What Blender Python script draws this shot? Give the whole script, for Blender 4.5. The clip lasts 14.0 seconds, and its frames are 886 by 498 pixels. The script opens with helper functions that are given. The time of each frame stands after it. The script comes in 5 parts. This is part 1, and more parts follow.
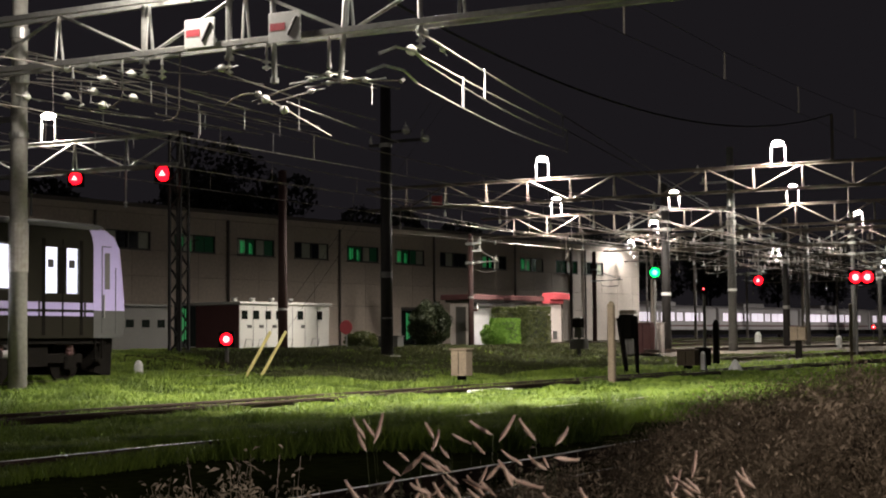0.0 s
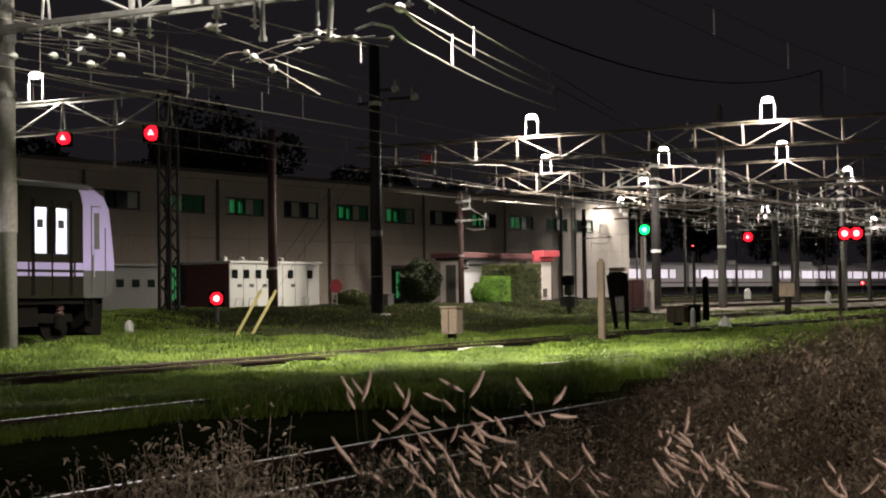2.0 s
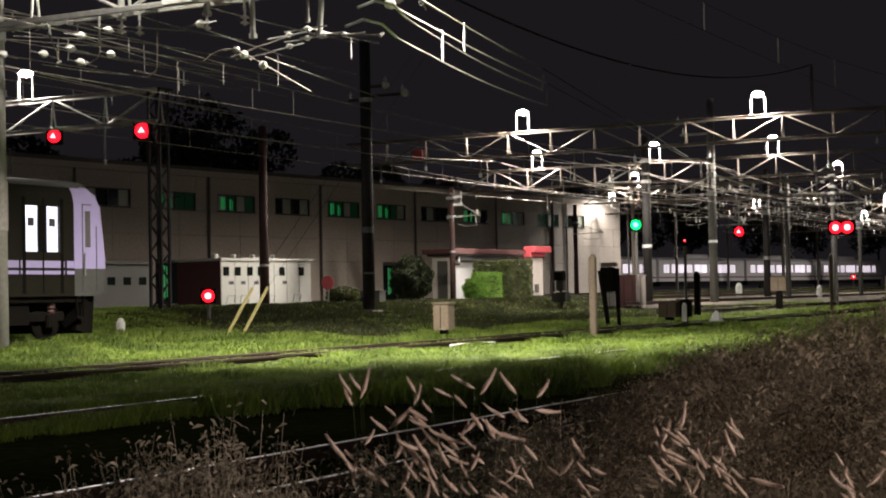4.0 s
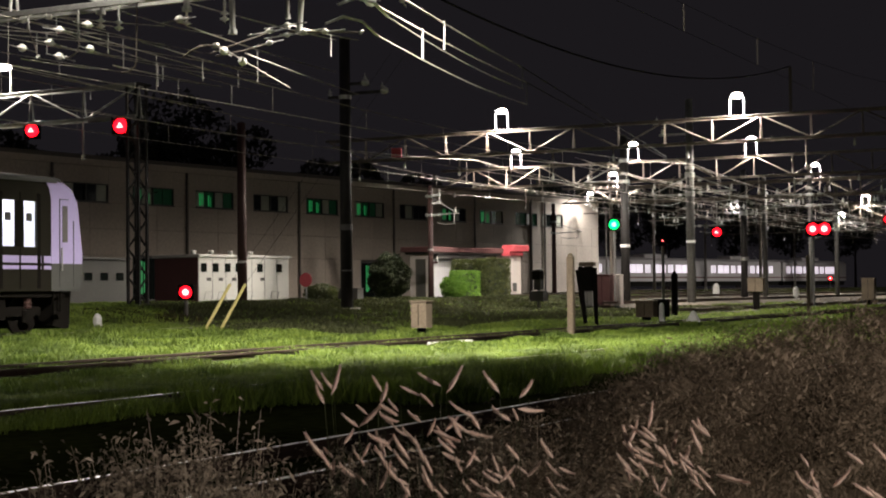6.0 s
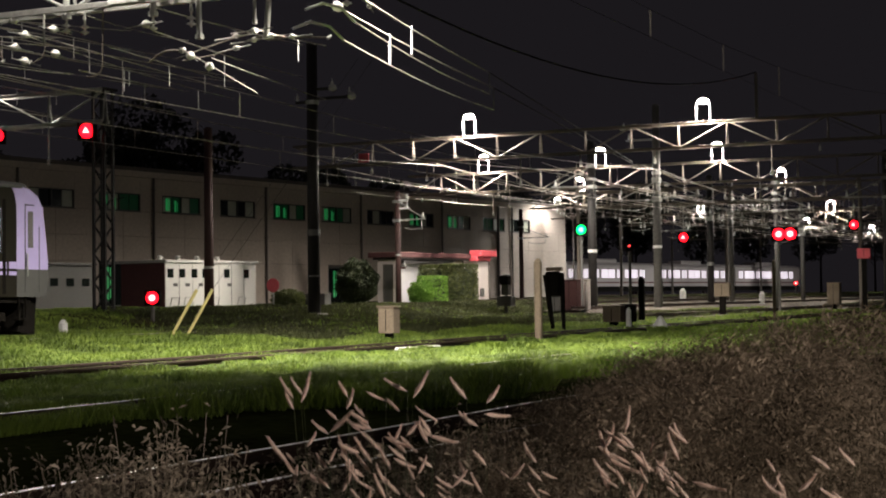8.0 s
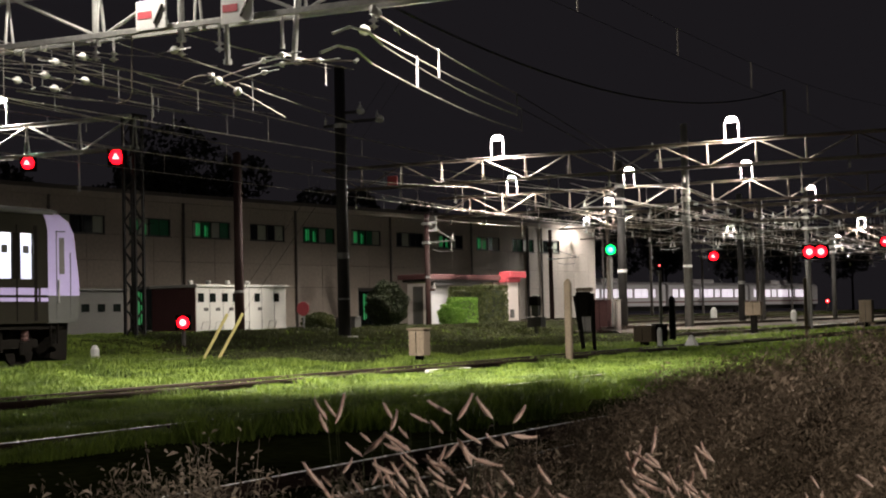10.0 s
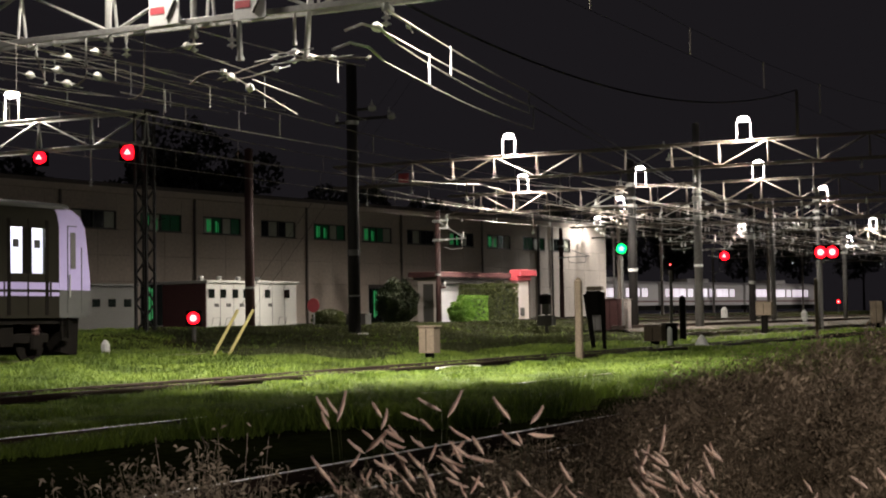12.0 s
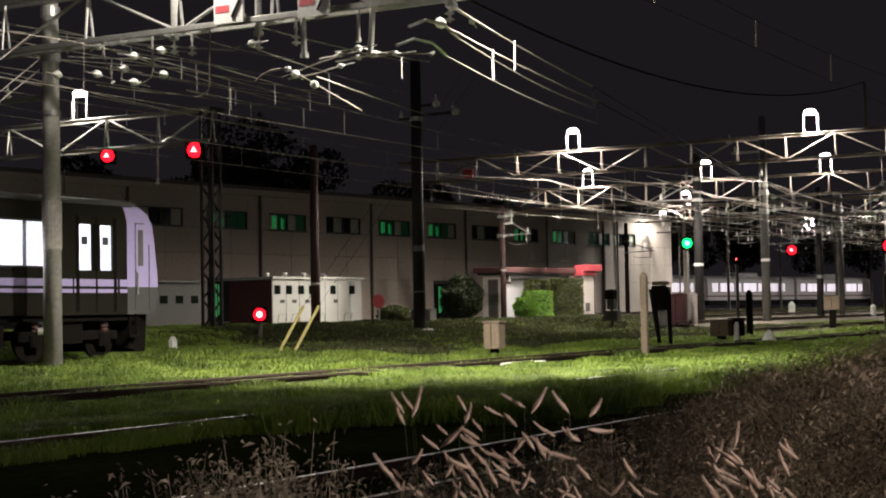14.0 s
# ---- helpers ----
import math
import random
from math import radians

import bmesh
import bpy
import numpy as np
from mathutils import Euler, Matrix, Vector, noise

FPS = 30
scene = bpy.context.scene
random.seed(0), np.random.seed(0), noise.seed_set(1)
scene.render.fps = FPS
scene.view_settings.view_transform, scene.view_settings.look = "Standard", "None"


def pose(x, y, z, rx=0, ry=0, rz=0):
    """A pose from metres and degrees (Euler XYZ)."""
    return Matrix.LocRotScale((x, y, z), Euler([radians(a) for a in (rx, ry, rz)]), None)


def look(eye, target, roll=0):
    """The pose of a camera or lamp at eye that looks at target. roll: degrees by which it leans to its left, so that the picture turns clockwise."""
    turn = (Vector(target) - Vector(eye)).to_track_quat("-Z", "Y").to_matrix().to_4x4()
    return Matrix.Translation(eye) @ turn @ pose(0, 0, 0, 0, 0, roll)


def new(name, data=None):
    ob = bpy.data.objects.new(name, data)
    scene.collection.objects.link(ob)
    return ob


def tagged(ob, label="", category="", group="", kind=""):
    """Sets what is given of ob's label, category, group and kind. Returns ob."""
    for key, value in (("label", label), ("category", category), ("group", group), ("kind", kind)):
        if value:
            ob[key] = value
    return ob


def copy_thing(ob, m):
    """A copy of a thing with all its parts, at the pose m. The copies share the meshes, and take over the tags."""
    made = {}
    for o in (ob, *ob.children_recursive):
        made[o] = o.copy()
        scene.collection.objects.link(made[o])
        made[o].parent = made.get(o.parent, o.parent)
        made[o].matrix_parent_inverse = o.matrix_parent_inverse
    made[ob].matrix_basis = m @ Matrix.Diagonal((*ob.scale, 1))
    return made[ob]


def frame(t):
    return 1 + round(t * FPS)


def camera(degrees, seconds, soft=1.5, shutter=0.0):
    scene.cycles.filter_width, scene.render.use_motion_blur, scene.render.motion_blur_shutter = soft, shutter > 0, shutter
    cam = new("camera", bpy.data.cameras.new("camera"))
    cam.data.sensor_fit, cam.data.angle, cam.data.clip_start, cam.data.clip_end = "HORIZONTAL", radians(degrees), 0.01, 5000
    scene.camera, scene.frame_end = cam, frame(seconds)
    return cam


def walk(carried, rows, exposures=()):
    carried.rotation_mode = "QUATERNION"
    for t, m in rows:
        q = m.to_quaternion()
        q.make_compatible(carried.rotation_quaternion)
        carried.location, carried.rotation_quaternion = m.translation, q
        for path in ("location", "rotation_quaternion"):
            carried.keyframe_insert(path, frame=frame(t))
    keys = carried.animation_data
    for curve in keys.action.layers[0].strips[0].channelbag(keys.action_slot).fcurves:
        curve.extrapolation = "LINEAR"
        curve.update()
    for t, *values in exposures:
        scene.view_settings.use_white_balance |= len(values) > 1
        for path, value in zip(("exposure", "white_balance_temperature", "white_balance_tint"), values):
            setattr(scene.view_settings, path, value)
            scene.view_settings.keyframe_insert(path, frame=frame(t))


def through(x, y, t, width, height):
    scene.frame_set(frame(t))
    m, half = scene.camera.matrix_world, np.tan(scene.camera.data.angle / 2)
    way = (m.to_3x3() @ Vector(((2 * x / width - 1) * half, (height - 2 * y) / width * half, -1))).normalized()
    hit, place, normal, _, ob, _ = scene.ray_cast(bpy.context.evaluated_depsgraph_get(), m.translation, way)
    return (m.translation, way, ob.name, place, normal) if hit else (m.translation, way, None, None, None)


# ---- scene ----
# Rail yard at night. X runs along the tracks, Y across them, z = 0 is the nearest rail head.
cam = camera(31.3, 14.0, soft=2.0)
EYE = (0.0, 0.0, 1.1)
TURNS = [
    (0, 93.306, 0.505, -61.961), (0.5, 92.674, 0.370, -62.209), (1, 92.228, 0.454, -62.515), (1.5, 91.941, 0.618, -62.487),
    (2, 91.789, 0.798, -62.315), (2.5, 91.703, 1.027, -62.240), (3, 91.657, 1.150, -62.284), (5.5, 91.611, 0.742, -63.253),
    (6, 91.564, 0.656, -63.414), (6.5, 91.495, 0.614, -63.776), (7, 91.521, 0.635, -64.242), (7.5, 91.588, 0.641, -64.625),
    (10, 92.550, 1.343, -63.501), (10.5, 92.573, 1.406, -63.310), (11, 92.550, 1.278, -63.260), (11.5, 92.507, 1.127, -63.237),
    (12, 92.472, 0.899, -63.133), (12.5, 92.426, 0.767, -62.816), (13, 92.396, 0.779, -62.243), (13.5, 92.374, 0.904, -61.599),
    (14, 92.352, 1.066, -60.782)]
walk(cam, [(t, pose(*EYE, rx, ry, rz)) for t, rx, ry, rz in TURNS])

# ---- night sky and large lights ----
world = bpy.data.worlds.new("night_sky")
scene.world = world
world.use_nodes = True
world.node_tree.nodes["Background"].inputs[0].default_value = (0.0104, 0.0091, 0.0109, 1)
world.node_tree.nodes["Background"].inputs[1].default_value = 1.0


def lamp(kind, place, power, colour, size=0.15, aim=None, spot=150, soft_edge=0.8):
    data = bpy.data.lights.new("lamp_light", kind)
    data.energy, data.color = power, colour
    if kind == "AREA":
        data.size = size
    else:
        data.shadow_soft_size = size
    if kind == "SPOT":
        data.spot_size, data.spot_blend = radians(spot), soft_edge
    ob = new("lamp_light", data)
    ob.matrix_world = look(place, aim) if aim else Matrix.Translation(place)
    return ob


LED = (1.0, 0.91, 0.80)
COOL = (1.0, 0.97, 0.94)
# unseen warm lamp added low behind the camera to light the plants by the road
lamp("SPOT", (2.4, -5.0, 1.9), 1900, (1.0, 0.85, 0.75), 0.2, aim=(9.0, 1.6, 0.6), spot=112)
# floodlights of the yard: (x, y, height of the beam's top, power)
FLOODS = [
    (40.0, 36.1, 7.75, 2000), (64.0, 29.0, 8.2, 8000), (64.0, 18.3, 8.2, 7500),
    (80.0, 35.41, 7.92, 6500), (80.0, 28.57, 7.96, 3300), (80.0, 22.16, 7.91, 3300),
    (103.0, 38.28, 8.22, 9000), (103.0, 24.27, 8.22, 3600), (142.6, 55.37, 9.52, 1900),
    # those at x = 175 and 200 are added to brighten the far train
    (150.0, 43.30, 8.95, 9000), (125.0, 25.61, 7.43, 6500), (175.0, 38.5, 8.3, 11000), (200.0, 36.0, 8.3, 8000),
    # the last one, at y = 13, is added to light the grass
    (23.0, 17.8, 7.35, 800), (23.0, 13.0, 7.35, 18500)]
for fx, fy, fz, power in FLOODS:
    place = (fx - 0.15, fy - 0.1, fz + 0.78)
    if fx < 30 and power > 1000:
        # the near one is added above the view to light the grass: tilted along the tracks, its cone spares the road
        # side
        lamp("SPOT", (fx + 1.7, fy - 0.2, fz + 0.75), power, LED, 0.12, aim=(fx + 4.2, fy + 1.2, 0), spot=122)
    elif fx < 30:
        lamp("POINT", (fx - 0.9, fy - 0.1, fz + 0.95), power, LED, 0.12)
    else:
        lamp("SPOT", place, power, COOL if fx > 140 else LED, 0.12, aim=(fx - 0.4, fy + 0.6, 0), spot=169, soft_edge=0.5)


# ---- materials ----
def mat(name, colour, rough=0.7, metal=0.0, vary=0.25, scale=3.0, bump=0.15, glow=0.0, glow_colour=None, tint=None):
    """Colour with grain and broad stains at two scales, and a fine relief."""
    m = bpy.data.materials.new(name)
    m.use_nodes = True
    n, l = m.node_tree.nodes, m.node_tree.links
    b = n["Principled BSDF"]
    b.inputs["Roughness"].default_value, b.inputs["Metallic"].default_value = rough, metal
    tc = n.new("ShaderNodeTexCoord")
    big, fine = n.new("ShaderNodeTexNoise"), n.new("ShaderNodeTexNoise")
    big.inputs["Scale"].default_value, fine.inputs["Scale"].default_value = scale * 0.25, scale * 6
    big.inputs["Detail"].default_value, fine.inputs["Detail"].default_value = 5, 3
    l.new(tc.outputs["Object"], big.inputs["Vector"]), l.new(tc.outputs["Object"], fine.inputs["Vector"])
    add = n.new("ShaderNodeMath")
    add.operation = "ADD"
    l.new(big.outputs["Fac"], add.inputs[0]), l.new(fine.outputs["Fac"], add.inputs[1])
    ramp = n.new("ShaderNodeMapRange")
    ramp.inputs["From Min"].default_value, ramp.inputs["From Max"].default_value = 0.65, 1.35
    l.new(add.outputs[0], ramp.inputs["Value"])
    mix = n.new("ShaderNodeMix")
    mix.data_type = "RGBA"
    dark = tint or [c * (1 - vary) for c in colour]
    light = [min(1, c * (1 + vary * 0.6)) for c in colour]
    mix.inputs["A"].default_value, mix.inputs["B"].default_value = (*dark, 1), (*light, 1)
    l.new(ramp.outputs["Result"], mix.inputs["Factor"])
    l.new(mix.outputs["Result"], b.inputs["Base Color"])
    if bump:
        bp = n.new("ShaderNodeBump")
        bp.inputs["Strength"].default_value, bp.inputs["Distance"].default_value = bump, 0.01
        l.new(fine.outputs["Fac"], bp.inputs["Height"]), l.new(bp.outputs["Normal"], b.inputs["Normal"])
    if glow:
        b.inputs["Emission Color"].default_value = (*(glow_colour or colour), 1)
        b.inputs["Emission Strength"].default_value = glow
    return m


def leafy(name, dark, light, rough=0.6, through=0.25, patch=0.6, size=0.6, single=0.5):
    """Foliage that differs from blade to blade."""
    m = bpy.data.materials.new(name)
    m.use_nodes = True
    n, l = m.node_tree.nodes, m.node_tree.links
    b = n["Principled BSDF"]
    b.inputs["Roughness"].default_value = rough
    b.inputs["Specular IOR Level"].default_value = 0.5 if rough < 1 else 0.05
    geo, ramp = n.new("ShaderNodeNewGeometry"), n.new("ShaderNodeMix")
    ramp.data_type = "RGBA"
    ramp.inputs["A"].default_value, ramp.inputs["B"].default_value = (*dark, 1), (*light, 1)
    tc, big = n.new("ShaderNodeTexCoord"), n.new("ShaderNodeTexNoise")
    big.inputs["Scale"].default_value = size
    l.new(tc.outputs["Object"], big.inputs["Vector"])
    add = n.new("ShaderNodeMath")
    add.operation = "MULTIPLY_ADD"
    l.new(geo.outputs["Random Per Island"], add.inputs[0])
    add.inputs[1].default_value = single
    mul = n.new("ShaderNodeMath")
    mul.operation = "MULTIPLY"
    mul.inputs[1].default_value = patch
    spread = n.new("ShaderNodeMapRange")
    spread.inputs["From Min"].default_value, spread.inputs["From Max"].default_value = 0.34, 0.66
    l.new(big.outputs["Fac"], spread.inputs["Value"])
    l.new(spread.outputs["Result"], mul.inputs[0]), l.new(mul.outputs[0], add.inputs[2])
    l.new(add.outputs[0], ramp.inputs["Factor"]), l.new(ramp.outputs["Result"], b.inputs["Base Color"])
    tr, ms = n.new("ShaderNodeBsdfTranslucent"), n.new("ShaderNodeMixShader")
    ms.inputs[0].default_value = through
    l.new(ramp.outputs["Result"], tr.inputs["Color"])
    l.new(b.outputs[0], ms.inputs[1]), l.new(tr.outputs[0], ms.inputs[2])
    l.new(ms.outputs[0], n["Material Output"].inputs["Surface"])
    return m


SOIL = mat("dark_mossy_soil", (0.030, 0.036, 0.011), 1.0, 0, 0.5, 1.5, 0.6, tint=(0.010, 0.010, 0.005))
SOIL.node_tree.nodes["Principled BSDF"].inputs["Specular IOR Level"].default_value = 0.0
DULL = mat("dull_brown_steel", (0.16, 0.135, 0.115), 0.6, 0.2, 0.4, 2.0, 0.1)
GREYPOLE = mat("grey_painted_steel", (0.13, 0.125, 0.12), 0.6, 0.2, 0.35, 1.5, 0.1)
STEEL = mat("galvanised_steel", (0.42, 0.42, 0.40), 0.45, 0.6, 0.3, 2.0, 0.1)
RUST = mat("brown_painted_steel", (0.06, 0.027, 0.024), 0.7, 0.1, 0.4, 2.0, 0.2)
DARKPOLE = mat("dark_steel_pole", (0.026, 0.023, 0.023), 0.6, 0.2, 0.4, 1.0, 0.15)
CONCRETE = mat("spun_concrete", (0.33, 0.32, 0.29), 0.85, 0, 0.25, 2.0, 0.2)
WHITE = mat("white_paint", (0.75, 0.75, 0.73), 0.5, 0, 0.12, 3.0, 0.05)
LIMEWASH = mat("dirty_whitewash", (0.40, 0.385, 0.36), 0.85, 0, 0.3, 2.0, 0.2, tint=(0.28, 0.26, 0.235))
RAIL_TOP = mat("polished_rail", (0.72, 0.70, 0.68), 0.42, 1.0, 0.2, 4.0, 0.05)
RAIL = mat("rusty_rail", (0.055, 0.035, 0.026), 0.8, 0.3, 0.4, 5.0, 0.3)
SLEEPER = mat("weathered_sleeper", (0.10, 0.078, 0.056), 0.9, 0, 0.4, 4.0, 0.5)
BALLAST = mat("ballast", (0.17, 0.145, 0.115), 0.95, 0, 0.55, 6.0, 1.0)
WIRE = mat("weathered_copper_wire", (0.46, 0.42, 0.38), 0.55, 0.2, 0.25, 3.0, 0.0)
PORCELAIN = mat("white_porcelain", (0.78, 0.78, 0.75), 0.2, 0, 0.1, 5.0, 0.0)
WALL = mat("beige_cladding", (0.56, 0.475, 0.40), 0.85, 0, 0.22, 0.8, 0.1)
PIPE = mat("brown_downpipe", (0.13, 0.11, 0.095), 0.6, 0, 0.3, 2.0, 0.1)
FRAME = mat("dark_window_frame", (0.075, 0.072, 0.07), 0.5, 0.4, 0.2, 3.0, 0.05)
GLASSDARK = mat("dark_window_glass", (0.012, 0.016, 0.014), 0.08, 0, 0.2, 1.0, 0.0)
# panes glow faintly themselves, in place of green light from the rooms
GREENGLOW = mat("green_glowing_glass", (0.02, 0.06, 0.03), 0.1, 0, 0.3, 1.0, 0.0, 0.0045, (0.10, 1.0, 0.35))
# near black: the shade on the train's side is put into the steel's colour
STAINLESS = mat("shade_dark_stainless_steel", (0.013, 0.0115, 0.008), 0.6, 0.1, 0.15, 1.0, 0.05)
LAVENDER = mat("pale_lavender_paint", (0.36, 0.31, 0.54), 0.45, 0, 0.06, 2.0, 0.03)
CABGREY = mat("grey_cab_panel", (0.085, 0.086, 0.083), 0.5, 0.2, 0.1, 2.0, 0.03)
BLACK = mat("black_underframe", (0.008, 0.007, 0.006), 0.95, 0.0, 0.4, 4.0, 0.3)
# gloss cut so that lamplight barely shows on these
for dimmed, gloss in ((BLACK, 0.05), (STAINLESS, 0.15), (CABGREY, 0.25)):
    dimmed.node_tree.nodes["Principled BSDF"].inputs["Specular IOR Level"].default_value = gloss
# rubber of the power cable; also paints wires that run unlit
RUBBER_OR_UNLIT = mat("black_rubber_or_unlit_wire", (0.02, 0.02, 0.02), 0.7, 0, 0.2, 4.0, 0.1)
INTERIOR = mat("white_interior", (0.8, 0.8, 0.84), 0.6, 0, 0.05, 2.0, 0.0)
TUBE = mat("fluorescent_tube", (1, 1, 1), 0.5, 0, 0.0, 1.0, 0.0, 30.0, (0.95, 0.95, 1.0))
LENS = mat("floodlight_lens", (1, 1, 1), 0.3, 0, 0.0, 1.0, 0.0, 120.0, (1.0, 0.95, 0.85))
RED = mat("red_signal_lens", (0.5, 0.01, 0.01), 0.3, 0, 0.0, 1.0, 0.0, 5.0, (1.0, 0.004, 0.012))
REDCORE = mat("red_signal_core", (1, 0.3, 0.3), 0.3, 0, 0.0, 1.0, 0.0, 12.0, (1.0, 0.14, 0.13))
GREEN = mat("green_signal_lens", (0.0, 0.4, 0.1), 0.3, 0, 0.0, 1.0, 0.0, 3.0, (0.0, 1.0, 0.15))
GREENCORE = mat("green_signal_core", (0.3, 1, 0.5), 0.3, 0, 0.0, 1.0, 0.0, 5.0, (0.12, 1.0, 0.36))
GREENROOM = mat("green_lit_room", (0.1, 0.5, 0.2), 0.5, 0, 0.3, 2.0, 0.0, 0.11, (0.05, 1.0, 0.25))
TRAINGLOW = mat("lit_carriage_window", (0.9, 0.9, 0.95), 0.3, 0, 0.0, 1.0, 0.0, 0.70, (1.0, 0.84, 0.98))
FARBODY = mat("white_carriage_body", (0.36, 0.325, 0.31), 0.5, 0.2, 0.1, 1.0, 0.03)
REDROOF = mat("red_painted_fascia", (0.55, 0.08, 0.10), 0.6, 0, 0.15, 2.0, 0.05)
PINKWALL = mat("cream_plaster", (0.62, 0.55, 0.52), 0.85, 0, 0.15, 2.0, 0.1)
GREYWALL = mat("pale_grey_shutter", (0.42, 0.41, 0.42), 0.7, 0, 0.12, 3.0, 0.1)
MAROON = mat("maroon_painted_metal", (0.12, 0.05, 0.05), 0.7, 0.1, 0.25, 2.0, 0.1)
CUBICLE = mat("off_white_metal_panel", (0.62, 0.61, 0.57), 0.6, 0.0, 0.12, 2.0, 0.05)
GREYBOX = mat("grey_metal_panel", (0.10, 0.096, 0.09), 0.7, 0.1, 0.2, 2.0, 0.05)
YELLOW = mat("yellow_paint", (0.52, 0.46, 0.18), 0.6, 0, 0.2, 3.0, 0.1)
WOOD = mat("weathered_wood", (0.16, 0.125, 0.088), 0.9, 0, 0.4, 4.0, 0.5)
GRASS = leafy("green_grass", (0.036, 0.066, 0.010), (0.24, 0.34, 0.056), through=0.45, patch=0.72, size=0.9)
HEDGE = leafy("clipped_hedge", (0.045, 0.058, 0.018), (0.13, 0.145, 0.045))
DARKHEDGE = leafy("dark_evergreen", (0.018, 0.026, 0.010), (0.055, 0.070, 0.024))
DARKWEED = leafy("dark_olive_weed", (0.022, 0.026, 0.010), (0.085, 0.095, 0.034), rough=0.9)
DRY = leafy("dry_brown_grass", (0.046, 0.035, 0.023), (0.34, 0.278, 0.208), rough=1.0, through=0.5, patch=0.9, size=2.2, single=0.16)
WEED = leafy("dry_tan_weed", (0.09, 0.075, 0.05), (0.46, 0.39, 0.30))
PLUME = leafy("pale_seed_head", (0.66, 0.52, 0.44), (0.92, 0.76, 0.67), through=0.35)
# greener leaves, raised in tone to hold the lamplight on them
BRIGHTHEDGE = leafy("lamplit_green_hedge", (0.10, 0.21, 0.025), (0.26, 0.46, 0.07))
WOODS = leafy("dark_woods", (0.015, 0.02, 0.01), (0.04, 0.045, 0.03))


# ---- mesh tools ----
class Shape:
    """Collects simple solids into one mesh."""

    def __init__(self):
        self.v, self.f = [], []

    def faces(self, verts, faces):
        k = len(self.v)
        self.v += [tuple(p) for p in verts]
        self.f += [tuple(k + i for i in f) for f in faces]
        return self

    def box(self, x0, y0, z0, x1, y1, z1, cut=0.0, m=None):
        """A box with its upright and upper edges cut by 'cut'."""
        if cut:
            ring = [(x0 + cut, y0), (x1 - cut, y0), (x1, y0 + cut), (x1, y1 - cut), (x1 - cut, y1), (x0 + cut, y1), (x0, y1 - cut), (x0, y0 + cut)]
            cx, cy = (x0 + x1) / 2, (y0 + y1) / 2
            kx, ky = 1 - 2 * cut / max(x1 - x0, 1e-6), 1 - 2 * cut / max(y1 - y0, 1e-6)
            v = [(x, y, z0) for x, y in ring] + [(x, y, z1 - cut) for x, y in ring] + [(cx + (x - cx) * kx, cy + (y - cy) * ky, z1) for x, y in ring]
            f = [tuple(range(7, -1, -1)), tuple(range(16, 24))]
            for r in (0, 8):
                f += [(r + i, r + (i + 1) % 8, r + 8 + (i + 1) % 8, r + 8 + i) for i in range(8)]
        else:
            v = [(x0, y0, z0), (x1, y0, z0), (x1, y1, z0), (x0, y1, z0), (x0, y0, z1), (x1, y0, z1), (x1, y1, z1), (x0, y1, z1)]
            f = [(3, 2, 1, 0), (4, 5, 6, 7), (0, 1, 5, 4), (1, 2, 6, 5), (2, 3, 7, 6), (3, 0, 4, 7)]
        if m:
            v = [tuple(m @ Vector(p)) for p in v]
        return self.faces(v, f)

    def tube(self, p, q, r, n=8, r2=None):
        p, q = Vector(p), Vector(q)
        r2 = r if r2 is None else r2
        turn = (q - p).to_track_quat("Z", "Y")
        v = []
        for c, rad in ((p, r), (q, r2)):
            v += [tuple(c + turn @ Vector((rad * math.cos(2 * math.pi * i / n), rad * math.sin(2 * math.pi * i / n), 0))) for i in range(n)]
        f = [(i, (i + 1) % n, n + (i + 1) % n, n + i) for i in range(n)] + [tuple(range(n - 1, -1, -1)), tuple(range(n, 2 * n))]
        return self.faces(v, f)

    def path(self, pts, r, n=5):
        """One bent tube through the points."""
        pts = [Vector(p) for p in pts]
        v = []
        for i, p in enumerate(pts):
            turn = (pts[min(i + 1, len(pts) - 1)] - pts[max(i - 1, 0)]).to_track_quat("Z", "Y")
            v += [tuple(p + turn @ Vector((r * math.cos(2 * math.pi * k / n), r * math.sin(2 * math.pi * k / n), 0))) for k in range(n)]
        f = [(j * n + i, j * n + (i + 1) % n, (j + 1) * n + (i + 1) % n, (j + 1) * n + i) for j in range(len(pts) - 1) for i in range(n)]
        return self.faces(v, f + [tuple(range(n - 1, -1, -1)), tuple(range((len(pts) - 1) * n, len(pts) * n))])

    def lathe(self, profile, n=10, base=(0, 0, 0), axis="Z"):
        """Turns (radius, height) pairs round an axis."""
        v = []
        for r, h in profile:
            for i in range(n):
                c, s = r * math.cos(2 * math.pi * i / n), r * math.sin(2 * math.pi * i / n)
                p = (c, s, h) if axis == "Z" else (h, c, s) if axis == "X" else (c, h, s)
                v.append((p[0] + base[0], p[1] + base[1], p[2] + base[2]))
        f = []
        for k in range(len(profile) - 1):
            f += [(k * n + i, k * n + (i + 1) % n, (k + 1) * n + (i + 1) % n, (k + 1) * n + i) for i in range(n)]
        f += [tuple(range(n - 1, -1, -1)), tuple(range((len(profile) - 1) * n, len(profile) * n))]
        return self.faces(v, f)

    def prism(self, outline, y0, y1):
        """Pushes an outline in the x-z plane from y0 to y1."""
        n = len(outline)
        v = [(x, y0, z) for x, z in outline] + [(x, y1, z) for x, z in outline]
        f = [tuple(range(n)), tuple(range(2 * n - 1, n - 1, -1))] + [(i, n + i, n + (i + 1) % n, (i + 1) % n) for i in range(n)]
        return self.faces(v, f)

    def mesh(self, name, material, smooth=False):
        me = bpy.data.meshes.new(name)
        me.from_pydata(self.v, [], self.f)
